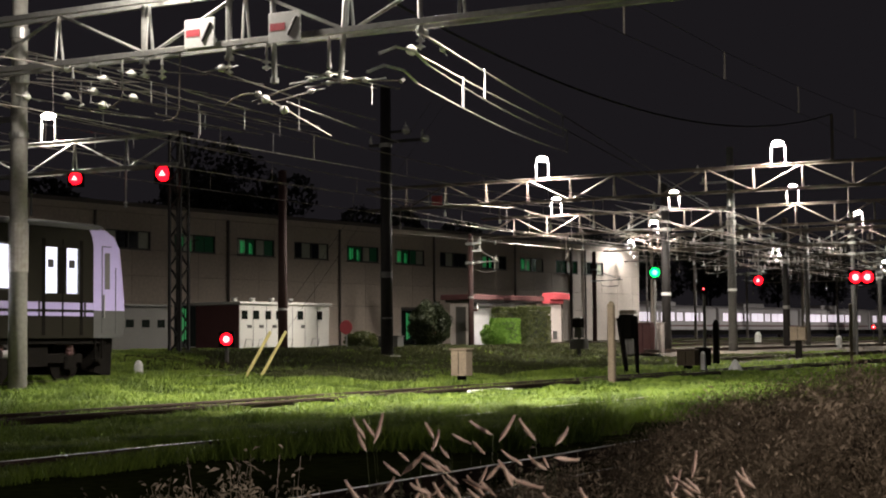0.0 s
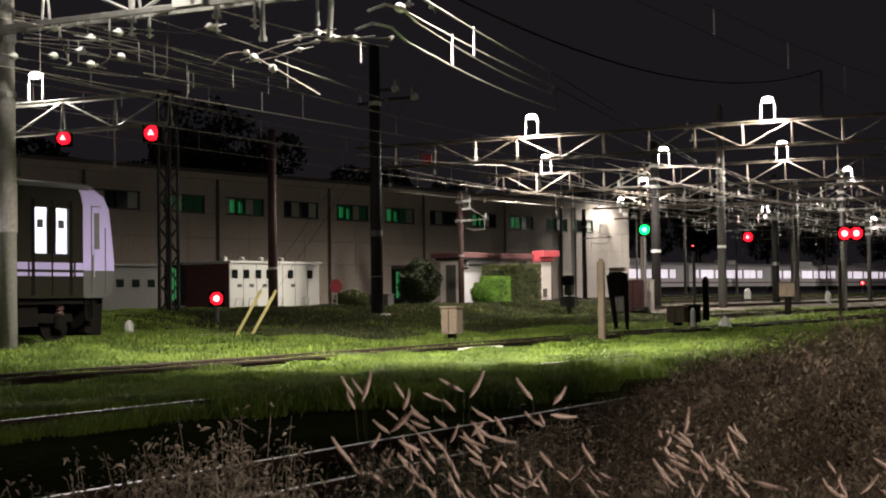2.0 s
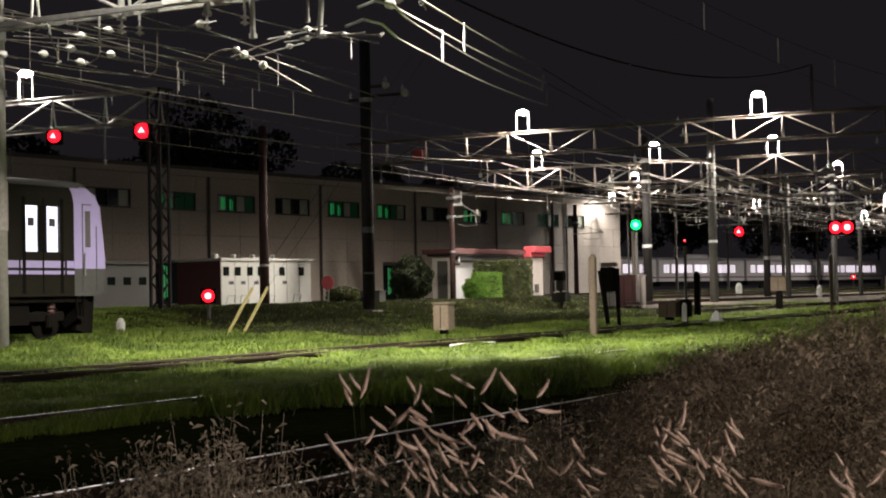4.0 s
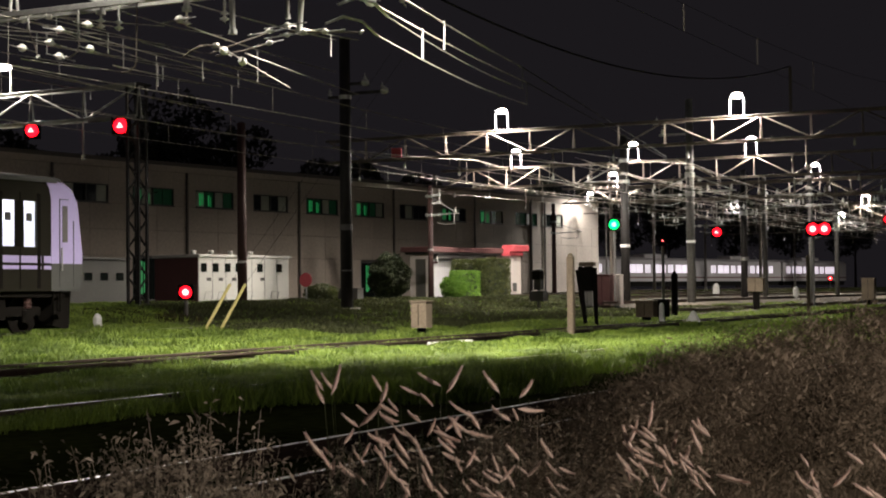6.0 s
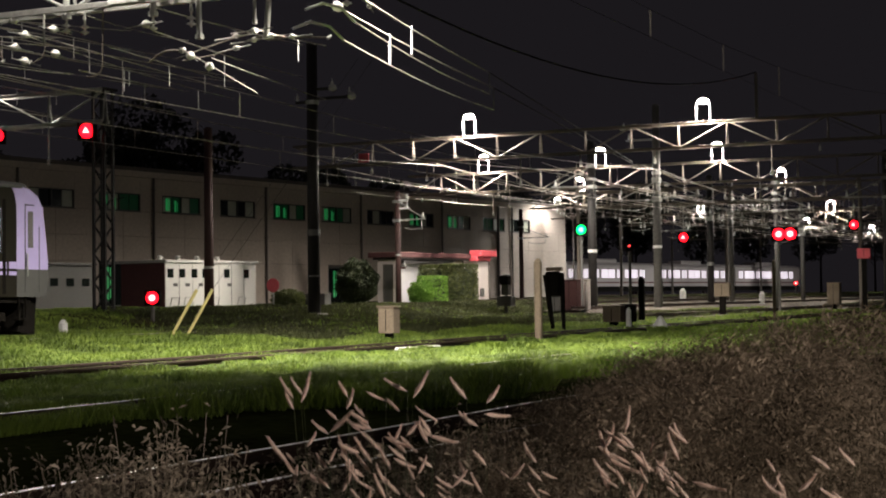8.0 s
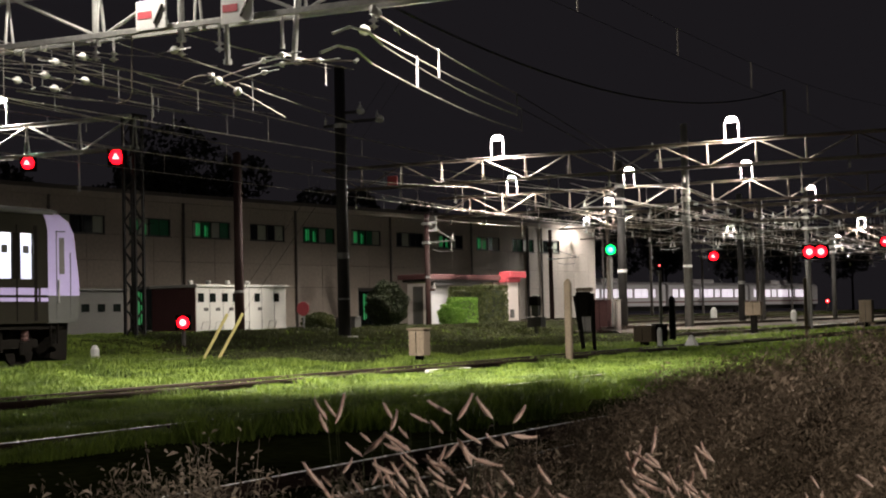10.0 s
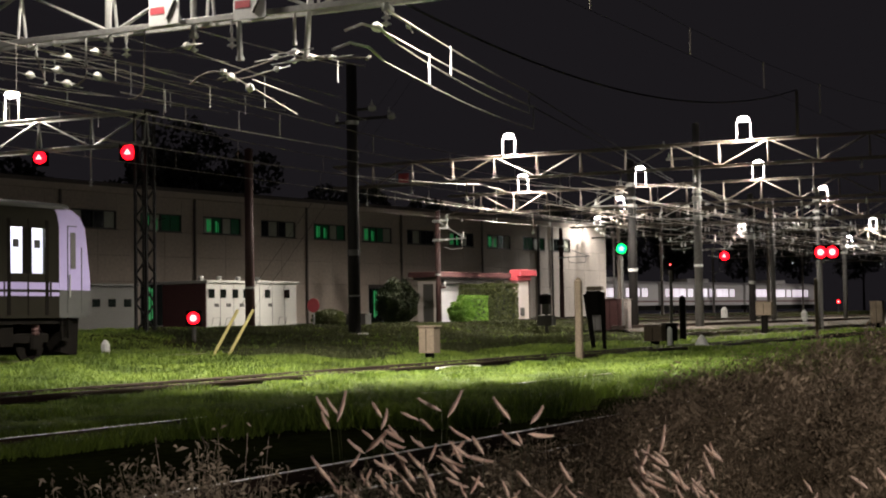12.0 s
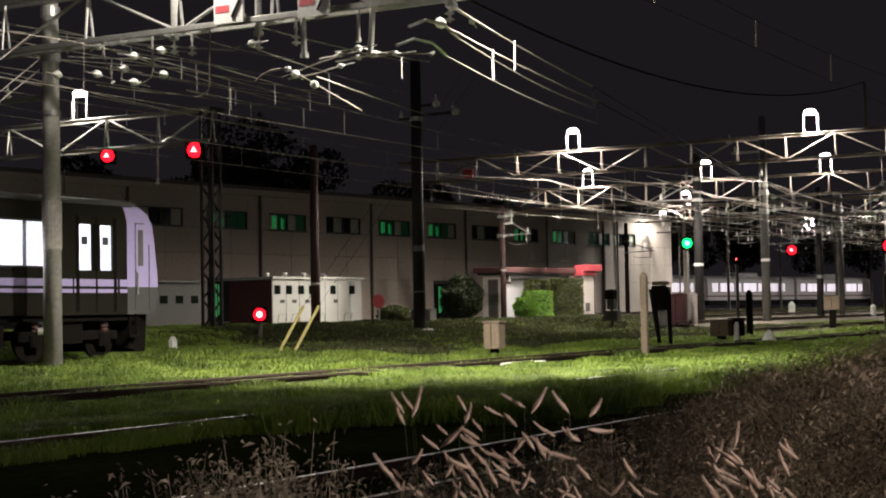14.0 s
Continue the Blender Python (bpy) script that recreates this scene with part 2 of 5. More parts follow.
        me.materials.append(material)
        if smooth:
            me.polygons.foreach_set("use_smooth", [True] * len(me.polygons))
        me.update()
        return me


def part(name, shape, material, parent=None, label="", smooth=False):
    ob = new(name, shape if isinstance(shape, bpy.types.Mesh) else shape.mesh(name, material, smooth))
    if parent:
        ob.parent = parent
    return tagged(ob, label)


def thing(name, x, y, z, turn, label, category, group="", kind=""):
    ob = new(name)
    ob.matrix_world = pose(x, y, z, 0, 0, turn)
    return tagged(ob, label, category, group, kind)


def smooth01(a):
    a = min(1.0, max(0.0, a))
    return a * a * (3 - 2 * a)


def ground_z(x, y):
    """Height of the soil: a ditch by the road, level tracks, then a slow rise to the depot."""
    z = -0.70 + 0.62 * smooth01((y - 2.2) / 2.2) + 0.08 * smooth01((y - 12) / 5) + 0.18 * smooth01((y - 18) / 5) + 0.60 * smooth01((y - 26) / 5)
    z += 0.25 * smooth01((x - 95) / 60) * smooth01((y - 10) / 10)
    return z + 0.03 * noise.noise((x * 0.5, y * 0.5, 0))



# ---- ground ----
def make_ground():
    xs = [-400, -60, -30, -10] + [i * 1.0 for i in range(-4, 70)] + [75, 80, 90, 100, 115, 130, 160, 200, 300, 600, 1500]
    ys = [-400, -60, -20, -5] + [i * 0.5 for i in range(-6, 80)] + [42, 46, 50, 60, 80, 120, 200, 500, 1500]
    v = [(x, y, ground_z(x, y)) for y in ys for x in xs]
    n = len(xs)
    f = [(j * n + i, j * n + i + 1, (j + 1) * n + i + 1, (j + 1) * n + i) for j in range(len(ys) - 1) for i in range(n - 1)]
    ob = part("ground", Shape().faces(v, f), SOIL, smooth=True)
    tagged(ob, "dark bare soil between weedy railway tracks", "ground", kind="structure")


make_ground()


# ---- tracks ----
def rail_shape(length):
    """Foot, web and head of a rail along x."""
    out = [(-0.06, -0.15), (0.06, -0.15), (0.06, -0.135), (0.012, -0.115), (0.012, -0.045), (0.032, -0.035), (0.032, -0.004), (0.026, 0),
           (-0.026, 0), (-0.032, -0.004), (-0.032, -0.035), (-0.012, -0.045), (-0.012, -0.115), (-0.06, -0.135)]
    n = len(out)
    v = [(0, y, z) for y, z in out] + [(length, y, z) for y, z in out]
    f = [(i, (i + 1) % n, n + (i + 1) % n, n + i) for i in range(n)] + [tuple(range(n - 1, -1, -1)), tuple(range(n, 2 * n))]
    return Shape().faces(v, f)


def make_track(x0, x1, y, z, turn=0.0, sleepers=(0, 0), worn=True, bed=0.0):
    """Two rails with polished heads, and sleepers over a stretch."""
    root = thing("railway_track", x0, y, z, turn, "pair of worn steel rails half sunk in grass" if not bed else "pair of steel rails on brown ballast", "railway track", "tracks of the yard")
    body, top = rail_shape(x1 - x0).mesh("rail", RAIL), Shape().box(0, -0.024, -0.002, x1 - x0, 0.024, 0.003).mesh("running_surface", RAIL_TOP)
    for side in (-0.533, 0.533):
        r = part("rail", body, None, root)
        r.location.y = side
        if worn:
            part("running_surface", top, None, r, "polished bright running surface")
    plank = Shape().box(-0.11, -1.0, -0.25, 0.11, 1.0, -0.145, 0.012).mesh("sleeper", SLEEPER)
    x = sleepers[0]
    while x < sleepers[1]:
        s = part("sleeper", plank, None, root)
        s.location = (x - x0, random.uniform(-0.03, 0.03), random.uniform(-0.01, 0.005))
        s.rotation_euler.z = random.uniform(-0.02, 0.02)
        x += 0.62
    if bed:
        b = Shape().faces([(0, -1.9, -0.45), (x1 - x0, -1.9, -0.45), (x1 - x0, -1.2, -0.17), (0, -1.2, -0.17), (0, 1.2, -0.17), (x1 - x0, 1.2, -0.17), (x1 - x0, 1.9, -0.45), (0, 1.9, -0.45)],
                          [(0, 1, 2, 3), (3, 2, 5, 4), (4, 5, 6, 7)])
        part("ballast_bed", b, BALLAST, root, "brown crushed stone bed")
    return root


make_track(-12, 120, 5.50, 0.03)
make_track(-12, 140, 10.88, 0.035)
make_track(-12, 150, 15.95, 0.09, sleepers=(8, 34), worn=False)
make_track(-12, 170, 24.45, 0.27, sleepers=(26, 40))
make_track(62, 200, 21.0, 0.28, bed=1.0)
make_track(66, 210, 25.6, 0.60, -0.5, bed=1.0)
make_track(72, 220, 30.4, 0.80, -2.0, bed=1.0)
make_track(76, 240, 35.2, 0.95, -4.0, bed=1.0)
make_track(140, 420, 62.6, 1.13, -11.0, bed=1.0)


# ---- catenary gantries ----
def insulator_shape():
    return Shape().lathe([(0.015, 0), (0.02, 0.02), (0.09, 0.05), (0.025, 0.09), (0.02, 0.12), (0.085, 0.15), (0.025, 0.19), (0.02, 0.22), (0.015, 0.3)], 10)


INSULATOR = insulator_shape().mesh("insulator", PORCELAIN, True)


def make_gantry(x, y0, y1, top, depth=1.0, material=None, cell=2.0, feet=(), lights=(), hang=0, label="galvanised steel lattice beam gantry over the tracks"):
    """A flat lattice beam across the tracks on tubular posts, with insulators under it."""
    material = material or STEEL
    base = ground_z(x, y0)
    root = thing("catenary_gantry", x, y0, base, 0, label, "catenary gantry", "gantries over the tracks")
    L, zt, zb = y1 - y0, top - base, top - depth - base
    for name, z in (("top_chord", zt), ("bottom_chord", zb)):
        for dx in (-0.18, 0.18):
            part(name, Shape().box(dx - 0.05, 0, z - 0.05, dx + 0.05, L, z + 0.05, 0.008), material, root)
    n = max(2, round(L / cell))
    step = L / n
    brace = Shape().tube((0, 0, zb), (0, step, zt), 0.035, 6).mesh("brace", material)
    back = Shape().tube((0, step, zb), (0, 0, zt), 0.035, 6).mesh("brace", material)
    strut = Shape().tube((-0.12, 0, zb), (0, 0.02, zt), 0.03, 6).tube((0.12, 0, zb), (0, 0.02, zt), 0.03, 6).mesh("strut", material)
    for i in range(n):
        b = part("brace", brace if i % 2 else back, None, root)
        b.location.y = i * step
        s = part("strut", strut, None, root)
        s.location.y = i * step
    for fy, r in feet:
        g = ground_z(x, fy) - base
        part("post", Shape().tube((0, fy - y0, g - 0.3), (0, fy - y0, zt + 0.3), r, 12, r * 0.85), material, root, smooth=False)
        part("clamp", Shape().tube((0, fy - y0, zb - 0.1), (0, fy - y0, zb + 0.1), r * 1.25, 12), material, root)
    for i in range(hang):
        y = (i + 0.5) * L / hang + random.uniform(-0.5, 0.5)
        drop = random.choice((0.15, 0.3, 0.6, 1.0))
        h = part("hanger", Shape().tube((0, 0, 0), (0, 0, drop), 0.03, 6), material, root)
        h.location = (random.choice((-0.18, 0.18)), y, zb - drop)
        for k in range(random.choice((1, 1, 2))):
            ins = part("insulator", INSULATOR, None, h)
            ins.location = (0, 0.22 * k, -0.3)
    return root


make_gantry(23.0, 7.5, 27.0, 7.38, 0.98, cell=2.1)
make_gantry(40.0, 30.6, 48.0, 7.72, 1.0, cell=2.2, hang=4)
FAR = "brown weathered lattice beam gantry over the yard tracks"
make_gantry(64.0, 9.0, 38.0, 8.22, 1.0, DULL, hang=11, feet=((9.0, 0.16),), label=FAR)
make_gantry(80.0, 10.0, 40.0, 7.93, 1.05, DULL, hang=16, label=FAR)
make_gantry(91.0, 17.0, 34.0, 7.3, 0.9, DULL, hang=14, cell=1.8, feet=((17.0, 0.12), (34.0, 0.12)), label=FAR)
make_gantry(103.0, 12.0, 42.0, 8.22, 1.0, DULL, hang=16, label=FAR)
make_gantry(142.6, 24.0, 56.0, 9.52, 1.0, DULL, hang=16, feet=((49.0, 0.14),), label=FAR)
make_gantry(125.0, 14.0, 34.0, 7.43, 1.0, DULL, hang=14, feet=((34.0, 0.14), (14.0, 0.14)), label=FAR)
make_gantry(150.0, 20.0, 52.0, 8.95, 1.0, DULL, hang=18, feet=((20.0, 0.14),), label=FAR)
# added only to carry the extra lamp at x = 200
make_gantry(200.0, 20.0, 50.0, 8.3, 1.0, DULL, hang=10, feet=((50.0, 0.14), (20.0, 0.14)), label=FAR)
make_gantry(175.0, 18.0, 54.0, 8.3, 1.0, DULL, hang=18, feet=((54.0, 0.14), (18.0, 0.14)), label=FAR)


def make_floodlight():
    """A lamp head on two uprights that stand on a beam."""
    root = thing("floodlight", 0, 0, 0, 0, "white floodlight on two uprights atop a gantry beam", "floodlight", "floodlights of the yard")
    for y in (-0.3, 0.3):
        part("upright", Shape().tube((0, y, 0.0), (0, y, 0.80), 0.034, 8), STEEL, root)
    part("crossbar", Shape().tube((0, -0.3, 0.76), (0, 0.3, 0.76), 0.028, 6), STEEL, root)
    part("housing", Shape().box(-0.10, -0.12, 0.965, 0.10, 0.12, 1.02, 0.02), DULL, root)
    part("lens", Shape().lathe([(0.0, 0.79), (0.16, 0.80), (0.23, 0.84), (0.24, 0.88), (0.20, 0.93), (0.12, 0.965), (0.0, 0.97)], 14), LENS, root, "glowing white lens")
    return root


first = None
for fx, fy, fz, power in FLOODS:
    m = pose(fx, fy, fz + 0.05)
    if first is None:
        first = make_floodlight()
        first.matrix_world = m
    else:
        copy_thing(first, m)


def make_plate(y, z):
    """A square board with a red bar and a dark stroke, fixed to the near beam."""
    root = thing("number_board", 22.72, y, z, 0, "white square track board with a red bar", "sign", "track boards")
    part("board", Shape().box(-0.02, -0.33, 0, 0.02, 0.33, 0.52, 0.01), WHITE, root)
    part("red_bar", Shape().box(-0.026, -0.02, 0.20, -0.02, 0.29, 0.33), REDROOF, root)
    part("stroke", Shape().tube((-0.03, -0.08, 0.10), (-0.03, -0.26, 0.42), 0.025, 6), FRAME, root)
    part("bracket", Shape().box(0.025, -0.3, 0.05, 0.1, 0.3, 0.15), STEEL, root)
    return root


make_plate(16.98, 6.37)
make_plate(15.16, 6.30)


root = thing("red_board", 63.74, 34.2, 7.3, 0, "small dull red board on a brown gantry", "sign")
part("board", Shape().box(-0.02, -0.26, 0, 0.02, 0.26, 0.42, 0.01), REDROOF, root)
part("bracket", Shape().box(0.02, -0.2, 0.3, 0.1, 0.2, 0.38), DULL, root)


def make_drop(y, z0, z1, r=0.05, bells=1, sway=0.0):
    """A post that hangs from the near beam, with bell insulators at its foot."""
    root = thing("drop_post", 23.0, y, z0, 0, "pale steel drop post hanging from the gantry beam", "drop post", "drop posts")
    part("tube", Shape().tube((0, 0, 0), (0, sway, z1 - z0), r, 8), STEEL, root)
    part("collar", Shape().tube((0, 0, -0.02), (0, 0, 0.06), r * 1.5, 8), STEEL, root)
    for k in range(bells):
        ins = part("insulator", INSULATOR, None, root)
        ins.location = (0.0, 0.0, -0.29 - 0.3 * k)
    return root


for y, z0, r, bells, sway in ((18.45, 6.27, 0.06, 1, 0.00), (18.04, 6.21, 0.02, 1, 0.00), (20.16, 6.14, 0.02, 0, 0.00), (18.97, 5.87, 0.02, 0, 0.00), (16.54, 6.16, 0.06, 1, 0.00),
                              (15.73, 6.17, 0.02, 1, 0.00), (15.56, 5.67, 0.05, 0, 0.04), (14.43, 5.84, 0.03, 0, 0.00), (14.20, 5.56, 0.05, 0, -0.14), (12.63, 6.25, 0.05, 1, 0.00)):
    make_drop(y, z0, 7.38 if r > 0.04 else 6.45, r, bells, sway)


def make_strain(y, z, turn, size=1.0, x=22.85):
    """A porcelain insulator clamped in a wire."""
    root = thing("strain_insulator", x, y, z, 0, "white porcelain insulator clamped in an overhead wire", "insulator", "insulators in the wires")
    k = size
    d = part("disc", Shape().lathe([(0.02 * k, -0.15 * k), (0.03 * k, -0.06 * k), (0.075 * k, -0.03 * k), (0.078 * k, 0.0), (0.04 * k, 0.03 * k), (0.068 * k, 0.05 * k), (0.03 * k, 0.09 * k), (0.015 * k, 0.16 * k)], 12, axis="X"), PORCELAIN, root, smooth=True)
    d.rotation_euler.z = radians(turn)
    c = part("clip", Shape().tube((-0.4, 0, 0), (0.5, 0, -0.02), 0.012, 5), STEEL, root)
    c.rotation_euler.z = radians(turn)


for y, z, turn in ((20.18, 5.76, 8), (19.52, 5.80, 0), (19.28, 6.02, -10), (19.30, 5.53, 5), (18.59, 5.61, 12), (18.63, 6.06, 0), (20.15, 6.29, 60), (19.54, 6.31, 70), (15.65, 5.35, 20), (15.26, 5.13, 35), (16.58, 5.98, 80), (21.18, 5.84, 10)):
    make_strain(y, z, turn)
for y, z, turn in ((14.78, 5.63, 80), (14.41, 5.71, 85), (14.41, 5.54, 85), (14.07, 5.57, 88), (13.66, 5.53, 88), (14.78, 5.43, 70), (12.18, 5.92, 20)):
    make_strain(y, z, turn, 0.62, 22.95)


make_strain(28.06, 8.75, 10, 1.9, 49.95)
make_strain(27.27, 8.40, 10, 1.9, 49.95)


def make_arm(points, r, label):
    """A bent steel tube that steadies a contact wire, with a clamp at its tip."""
    root = thing("steady_arm", *points[0], 0, label, "steady arm", "steady arms")
    o = Vector(points[0])
    local = [Vector(p) - o for p in points]
    part("tube", Shape().path(local, r * 0.8, 6), DULL, root)
    part("clamp", Shape().tube(local[-1] + Vector((-0.05, 0, -0.03)), local[-1] + Vector((0.05, 0, 0.03)), r * 1.7, 6), STEEL, root)


make_arm([(22.95, 16.59, 5.31), (22.95, 16.43, 5.42), (22.95, 16.24, 5.48), (22.95, 16.06, 5.49), (22.95, 15.88, 5.47)], 0.024, "bent pale steel steady arm under the gantry")
make_arm([(22.95, 17.95, 5.15), (22.95, 17.78, 5.16), (22.95, 17.65, 5.23), (22.95, 17.60, 5.35), (22.95, 17.61, 5.45), (22.95, 17.59, 6.40)], 0.018, "bent pale steel steady arm under the gantry")
make_arm([(22.95, 16.00, 5.34), (22.95, 15.40, 5.48), (22.95, 14.81, 5.60), (22.95, 14.38, 5.67)], 0.018, "bent pale steel steady arm under the gantry")
make_arm([(22.95, 15.88, 5.29), (22.95, 15.28, 5.34), (22.95, 14.75, 5.42)], 0.016, "bent pale steel steady arm under the gantry")
make_arm([(22.95, 14.38, 5.58), (22.95, 13.67, 5.52), (22.95, 12.95, 5.46)], 0.018, "bent pale steel steady arm under the gantry")
make_arm([(22.95, 18.93, 5.86), (22.95, 18.91, 5.73), (22.95, 18.96, 5.60), (22.95, 19.14, 5.51), (22.95, 19.26, 5.51)], 0.018, "bent pale steel steady arm under the gantry")
make_arm([(22.95, 20.12, 6.13), (22.95, 20.05, 5.97), (22.95, 19.94, 5.77), (22.95, 19.90, 5.58)], 0.016, "bent pale steel steady arm under the gantry")


# ---- overhead lines ----
def make_line(y, contact, messenger, x0=-20, x1=170, supports=(-17, 23, 64, 103, 150), every=4.5, slope=0.0):
    """Messenger wire in catenary spans, contact wire under it, and the droppers between."""
    root = thing("overhead_line", x0, y, contact, 0, "copper overhead line with droppers above a track", "overhead line", "overhead lines")
    xs = [x0 + i * 3.0 for i in range(int((x1 - x0) / 3) + 1)]

    def sag(x):
        for a, b in zip(supports, supports[1:]):
            if a <= x <= b:
                u = (x - a) / (b - a)
                return messenger - 4 * 0.55 * u * (1 - u)
        return messenger - 0.3

    rise = lambda x: slope * (x - 23)
    part("messenger_wire", Shape().path([(x - x0, rise(x), sag(x) - contact) for x in xs], 0.011, 4), WIRE, root)
    part("contact_wire", Shape().path([(x - x0, rise(x), 0) for x in xs], 0.010, 4), WIRE, root)
    x = x0 + 2
    while x < min(x1, 110):
        part("dropper", Shape().tube((x - x0, rise(x), 0), (x - x0, rise(x), sag(x) - contact), 0.007, 4), WIRE, root)
        x += every
    return root


for y, c, mw, s in ((20.2, 5.4, 6.35, 0.0), (24.45, 5.5, 6.5, 0.0), (29.5, 5.9, 7.0, 0.02)):
    make_line(y, c, mw, slope=s, x1=170 if 24 < y < 31 else 85)


for y, c, mw, s in ((21.0, 5.5, 6.6, 0.0), (25.9, 5.8, 6.9, -0.0087), (32.1, 6.0, 7.1, -0.035), (38.9, 6.1, 7.2, -0.07)):
    make_line(y, c, mw, x0=64, slope=s)


def make_wire(p, q, sag, r, droppers=(), drop=0.4):
    """A thin wire from p to q, with rods hanging from it at some places along it."""
    root = thing("overhead_wire", *p, 0, "thin weathered overhead wire leaving the gantry", "cable", "overhead wires")
    d = Vector(q) - Vector(p)
    at = lambda u: d * u - Vector((0, 0, 4 * sag * u * (1 - u)))
    part("wire", Shape().path([at(k / 12) for k in range(13)], r, 4), WIRE, root)
    for u in droppers:
        part("dropper", Shape().tube(at(u), at(u) - Vector((0, 0, drop)), 0.012, 5), STEEL, root)


make_wire((23.00, 23.76, 6.94), (40.00, 25.83, 7.77), 0.03, 0.012, (0.3, 0.52), 0.55)
make_wire((23.00, 21.34, 6.76), (38.00, 26.49, 8.10), 0.05, 0.012, (0.45,), 0.50)
make_wire((23.00, 23.76, 6.74), (42.00, 26.70, 7.68), 0.07, 0.009, (0.6,), 0.40)
make_wire((23.00, 23.76, 6.37), (44.00, 31.16, 8.24), 0.03, 0.012, (0.42,), 0.45)
make_wire((23.00, 23.76, 6.18), (44.00, 30.71, 7.40), 0.05, 0.012, (0.5,), 0.40)
make_wire((23.00, 19.24, 5.97), (38.00, 24.55, 6.82), 0.07, 0.009, (0.35, 0.75), 0.50)
make_wire((23.00, 16.63, 6.33), (36.00, 21.09, 7.80), 0.03, 0.012, (), 0.40)
make_wire((23.00, 16.52, 5.87), (40.00, 23.45, 7.60), 0.05, 0.012, (0.35,), 0.70)
make_wire((23.00, 18.17, 6.34), (34.00, 23.34, 7.82), 0.07, 0.009, (), 0.40)
make_wire((23.00, 21.34, 6.56), (36.00, 26.64, 8.13), 0.03, 0.012, (0.7,), 0.40)
make_wire((23.00, 23.75, 7.08), (34.00, 25.16, 8.22), 0.05, 0.012, (), 0.40)
make_wire((23.00, 20.21, 5.91), (46.00, 29.24, 8.54), 0.07, 0.009, (), 0.40)
make_wire((23.60, 22.35, 6.98), (20.00, 20.39, 5.36), 0.0, 0.014)
make_wire((23.60, 22.38, 6.34), (20.00, 20.40, 4.79), 0.0, 0.014)
make_wire((23.60, 22.36, 6.14), (20.00, 20.40, 4.63), 0.0, 0.014)

make_wire((22.90, 15.90, 5.51), (22.90, 14.33, 4.61), 0.0, 0.012)
make_wire((22.90, 12.58, 6.21), (22.90, 11.64, 5.62), 0.0, 0.012)
make_wire((64.0, 9.0, 8.22), (64.0, -4.0, 8.5), 0.05, 0.035)
make_wire((23.00, 23.76, 6.56), (30.00, 23.71, 7.10), 0.02, 0.012, (), 0.45)
make_wire((23.00, 23.75, 7.27), (32.00, 25.28, 7.93), 0.02, 0.012, (0.4, 0.7), 0.45)
make_wire((23.00, 21.06, 6.20), (27.00, 21.80, 6.76), 0.02, 0.012, (0.5,), 0.45)
make_wire((23.00, 20.35, 5.59), (26.00, 20.70, 5.77), 0.02, 0.012, (), 0.45)
make_wire((23.00, 17.53, 5.68), (34.00, 21.96, 6.65), 0.02, 0.012, (0.4, 0.7), 0.45)
make_wire((23.00, 18.18, 5.30), (36.00, 24.74, 6.81), 0.02, 0.012, (0.5,), 0.45)
make_wire((23.00, 15.31, 5.30), (40.00, 22.70, 6.89), 0.02, 0.012, (), 0.45)
make_wire((23.00, 23.76, 5.89), (40.00, 32.32, 7.64), 0.02, 0.012, (0.4, 0.7), 0.45)
make_wire((23.00, 14.37, 5.71), (34.00, 19.27, 7.36), 0.02, 0.012, (0.5,), 0.45)


def make_dim_line(y, z):
    """A messenger and contact wire over one track, painted black as if unlit, told only by its pale droppers."""
    root = thing("overhead_line", 10, y, z, 0, "dark overhead line with pale droppers over a track", "overhead line", "overhead lines")
    part("messenger_wire", Shape().path([(6.0 * k, 0, 0.62 + 0.0016 * (6.0 * k - 24) ** 2) for k in range(10)], 0.006, 4), RUBBER_OR_UNLIT, root)
    part("contact_wire", Shape().path([(6.0 * k, 0, 0) for k in range(10)], 0.006, 4), RUBBER_OR_UNLIT, root)
    for x in (17.9, 24.0, 30.1, 36.2):
        part("dropper", Shape().tube((x, 0, 0), (x, 0, 0.62 + 0.0016 * (x - 24) ** 2), 0.018, 5), WIRE, root)


make_dim_line(10.9, 6.88)

def make_branch(x, y, z, turn, gap, length, frames):
    """A line that leaves the near gantry at an angle: two wires tied by flat hangers."""
    root = thing("branch_line", x, y, z, turn, "pair of pale overhead wires tied by flat hangers", "overhead line", "branch lines")
    part("upper_wire", Shape().path([(length * k / 16, 0, -0.05 * math.sin(math.pi * k / 16)) for k in range(17)], 0.014, 5), WIRE, root)
    part("lower_wire", Shape().path([(0.5 + (length - 0.5) * k / 16, 0, -gap - 0.1 * math.sin(math.pi * k / 16)) for k in range(17)], 0.012, 5), WIRE, root)
    part("steady_arm", Shape().path([(-0.6, 0.5, -gap + 0.05), (-0.3, 0.3, -gap + 0.2), (0.1, 0.12, -gap + 0.18), (0.5, 0, -gap)], 0.025), STEEL, root)
    # same wire further on, painted black where no lamp reaches it
    part("unlit_tail", Shape().path([(length + 3 * k, 0, -0.02 * k) for k in range(9)], 0.014, 5), RUBBER_OR_UNLIT, root, "black run of the wire, painted as unlit")
    part("yoke", Shape().box(length - 0.015, -0.012, -gap - 0.03, length + 0.015, 0.012, 0.02, 0.003), RUBBER_OR_UNLIT, root)
    for f in frames:
        part("hanger", Shape().box(f - 0.035, -0.012, -gap - 0.05, f + 0.035, 0.012, 0.0), STEEL, root)
    ins = part("insulator", INSULATOR, None, root)
    ins.location, ins.rotation_euler = (0.1, 0, 0), (0, radians(90), 0)


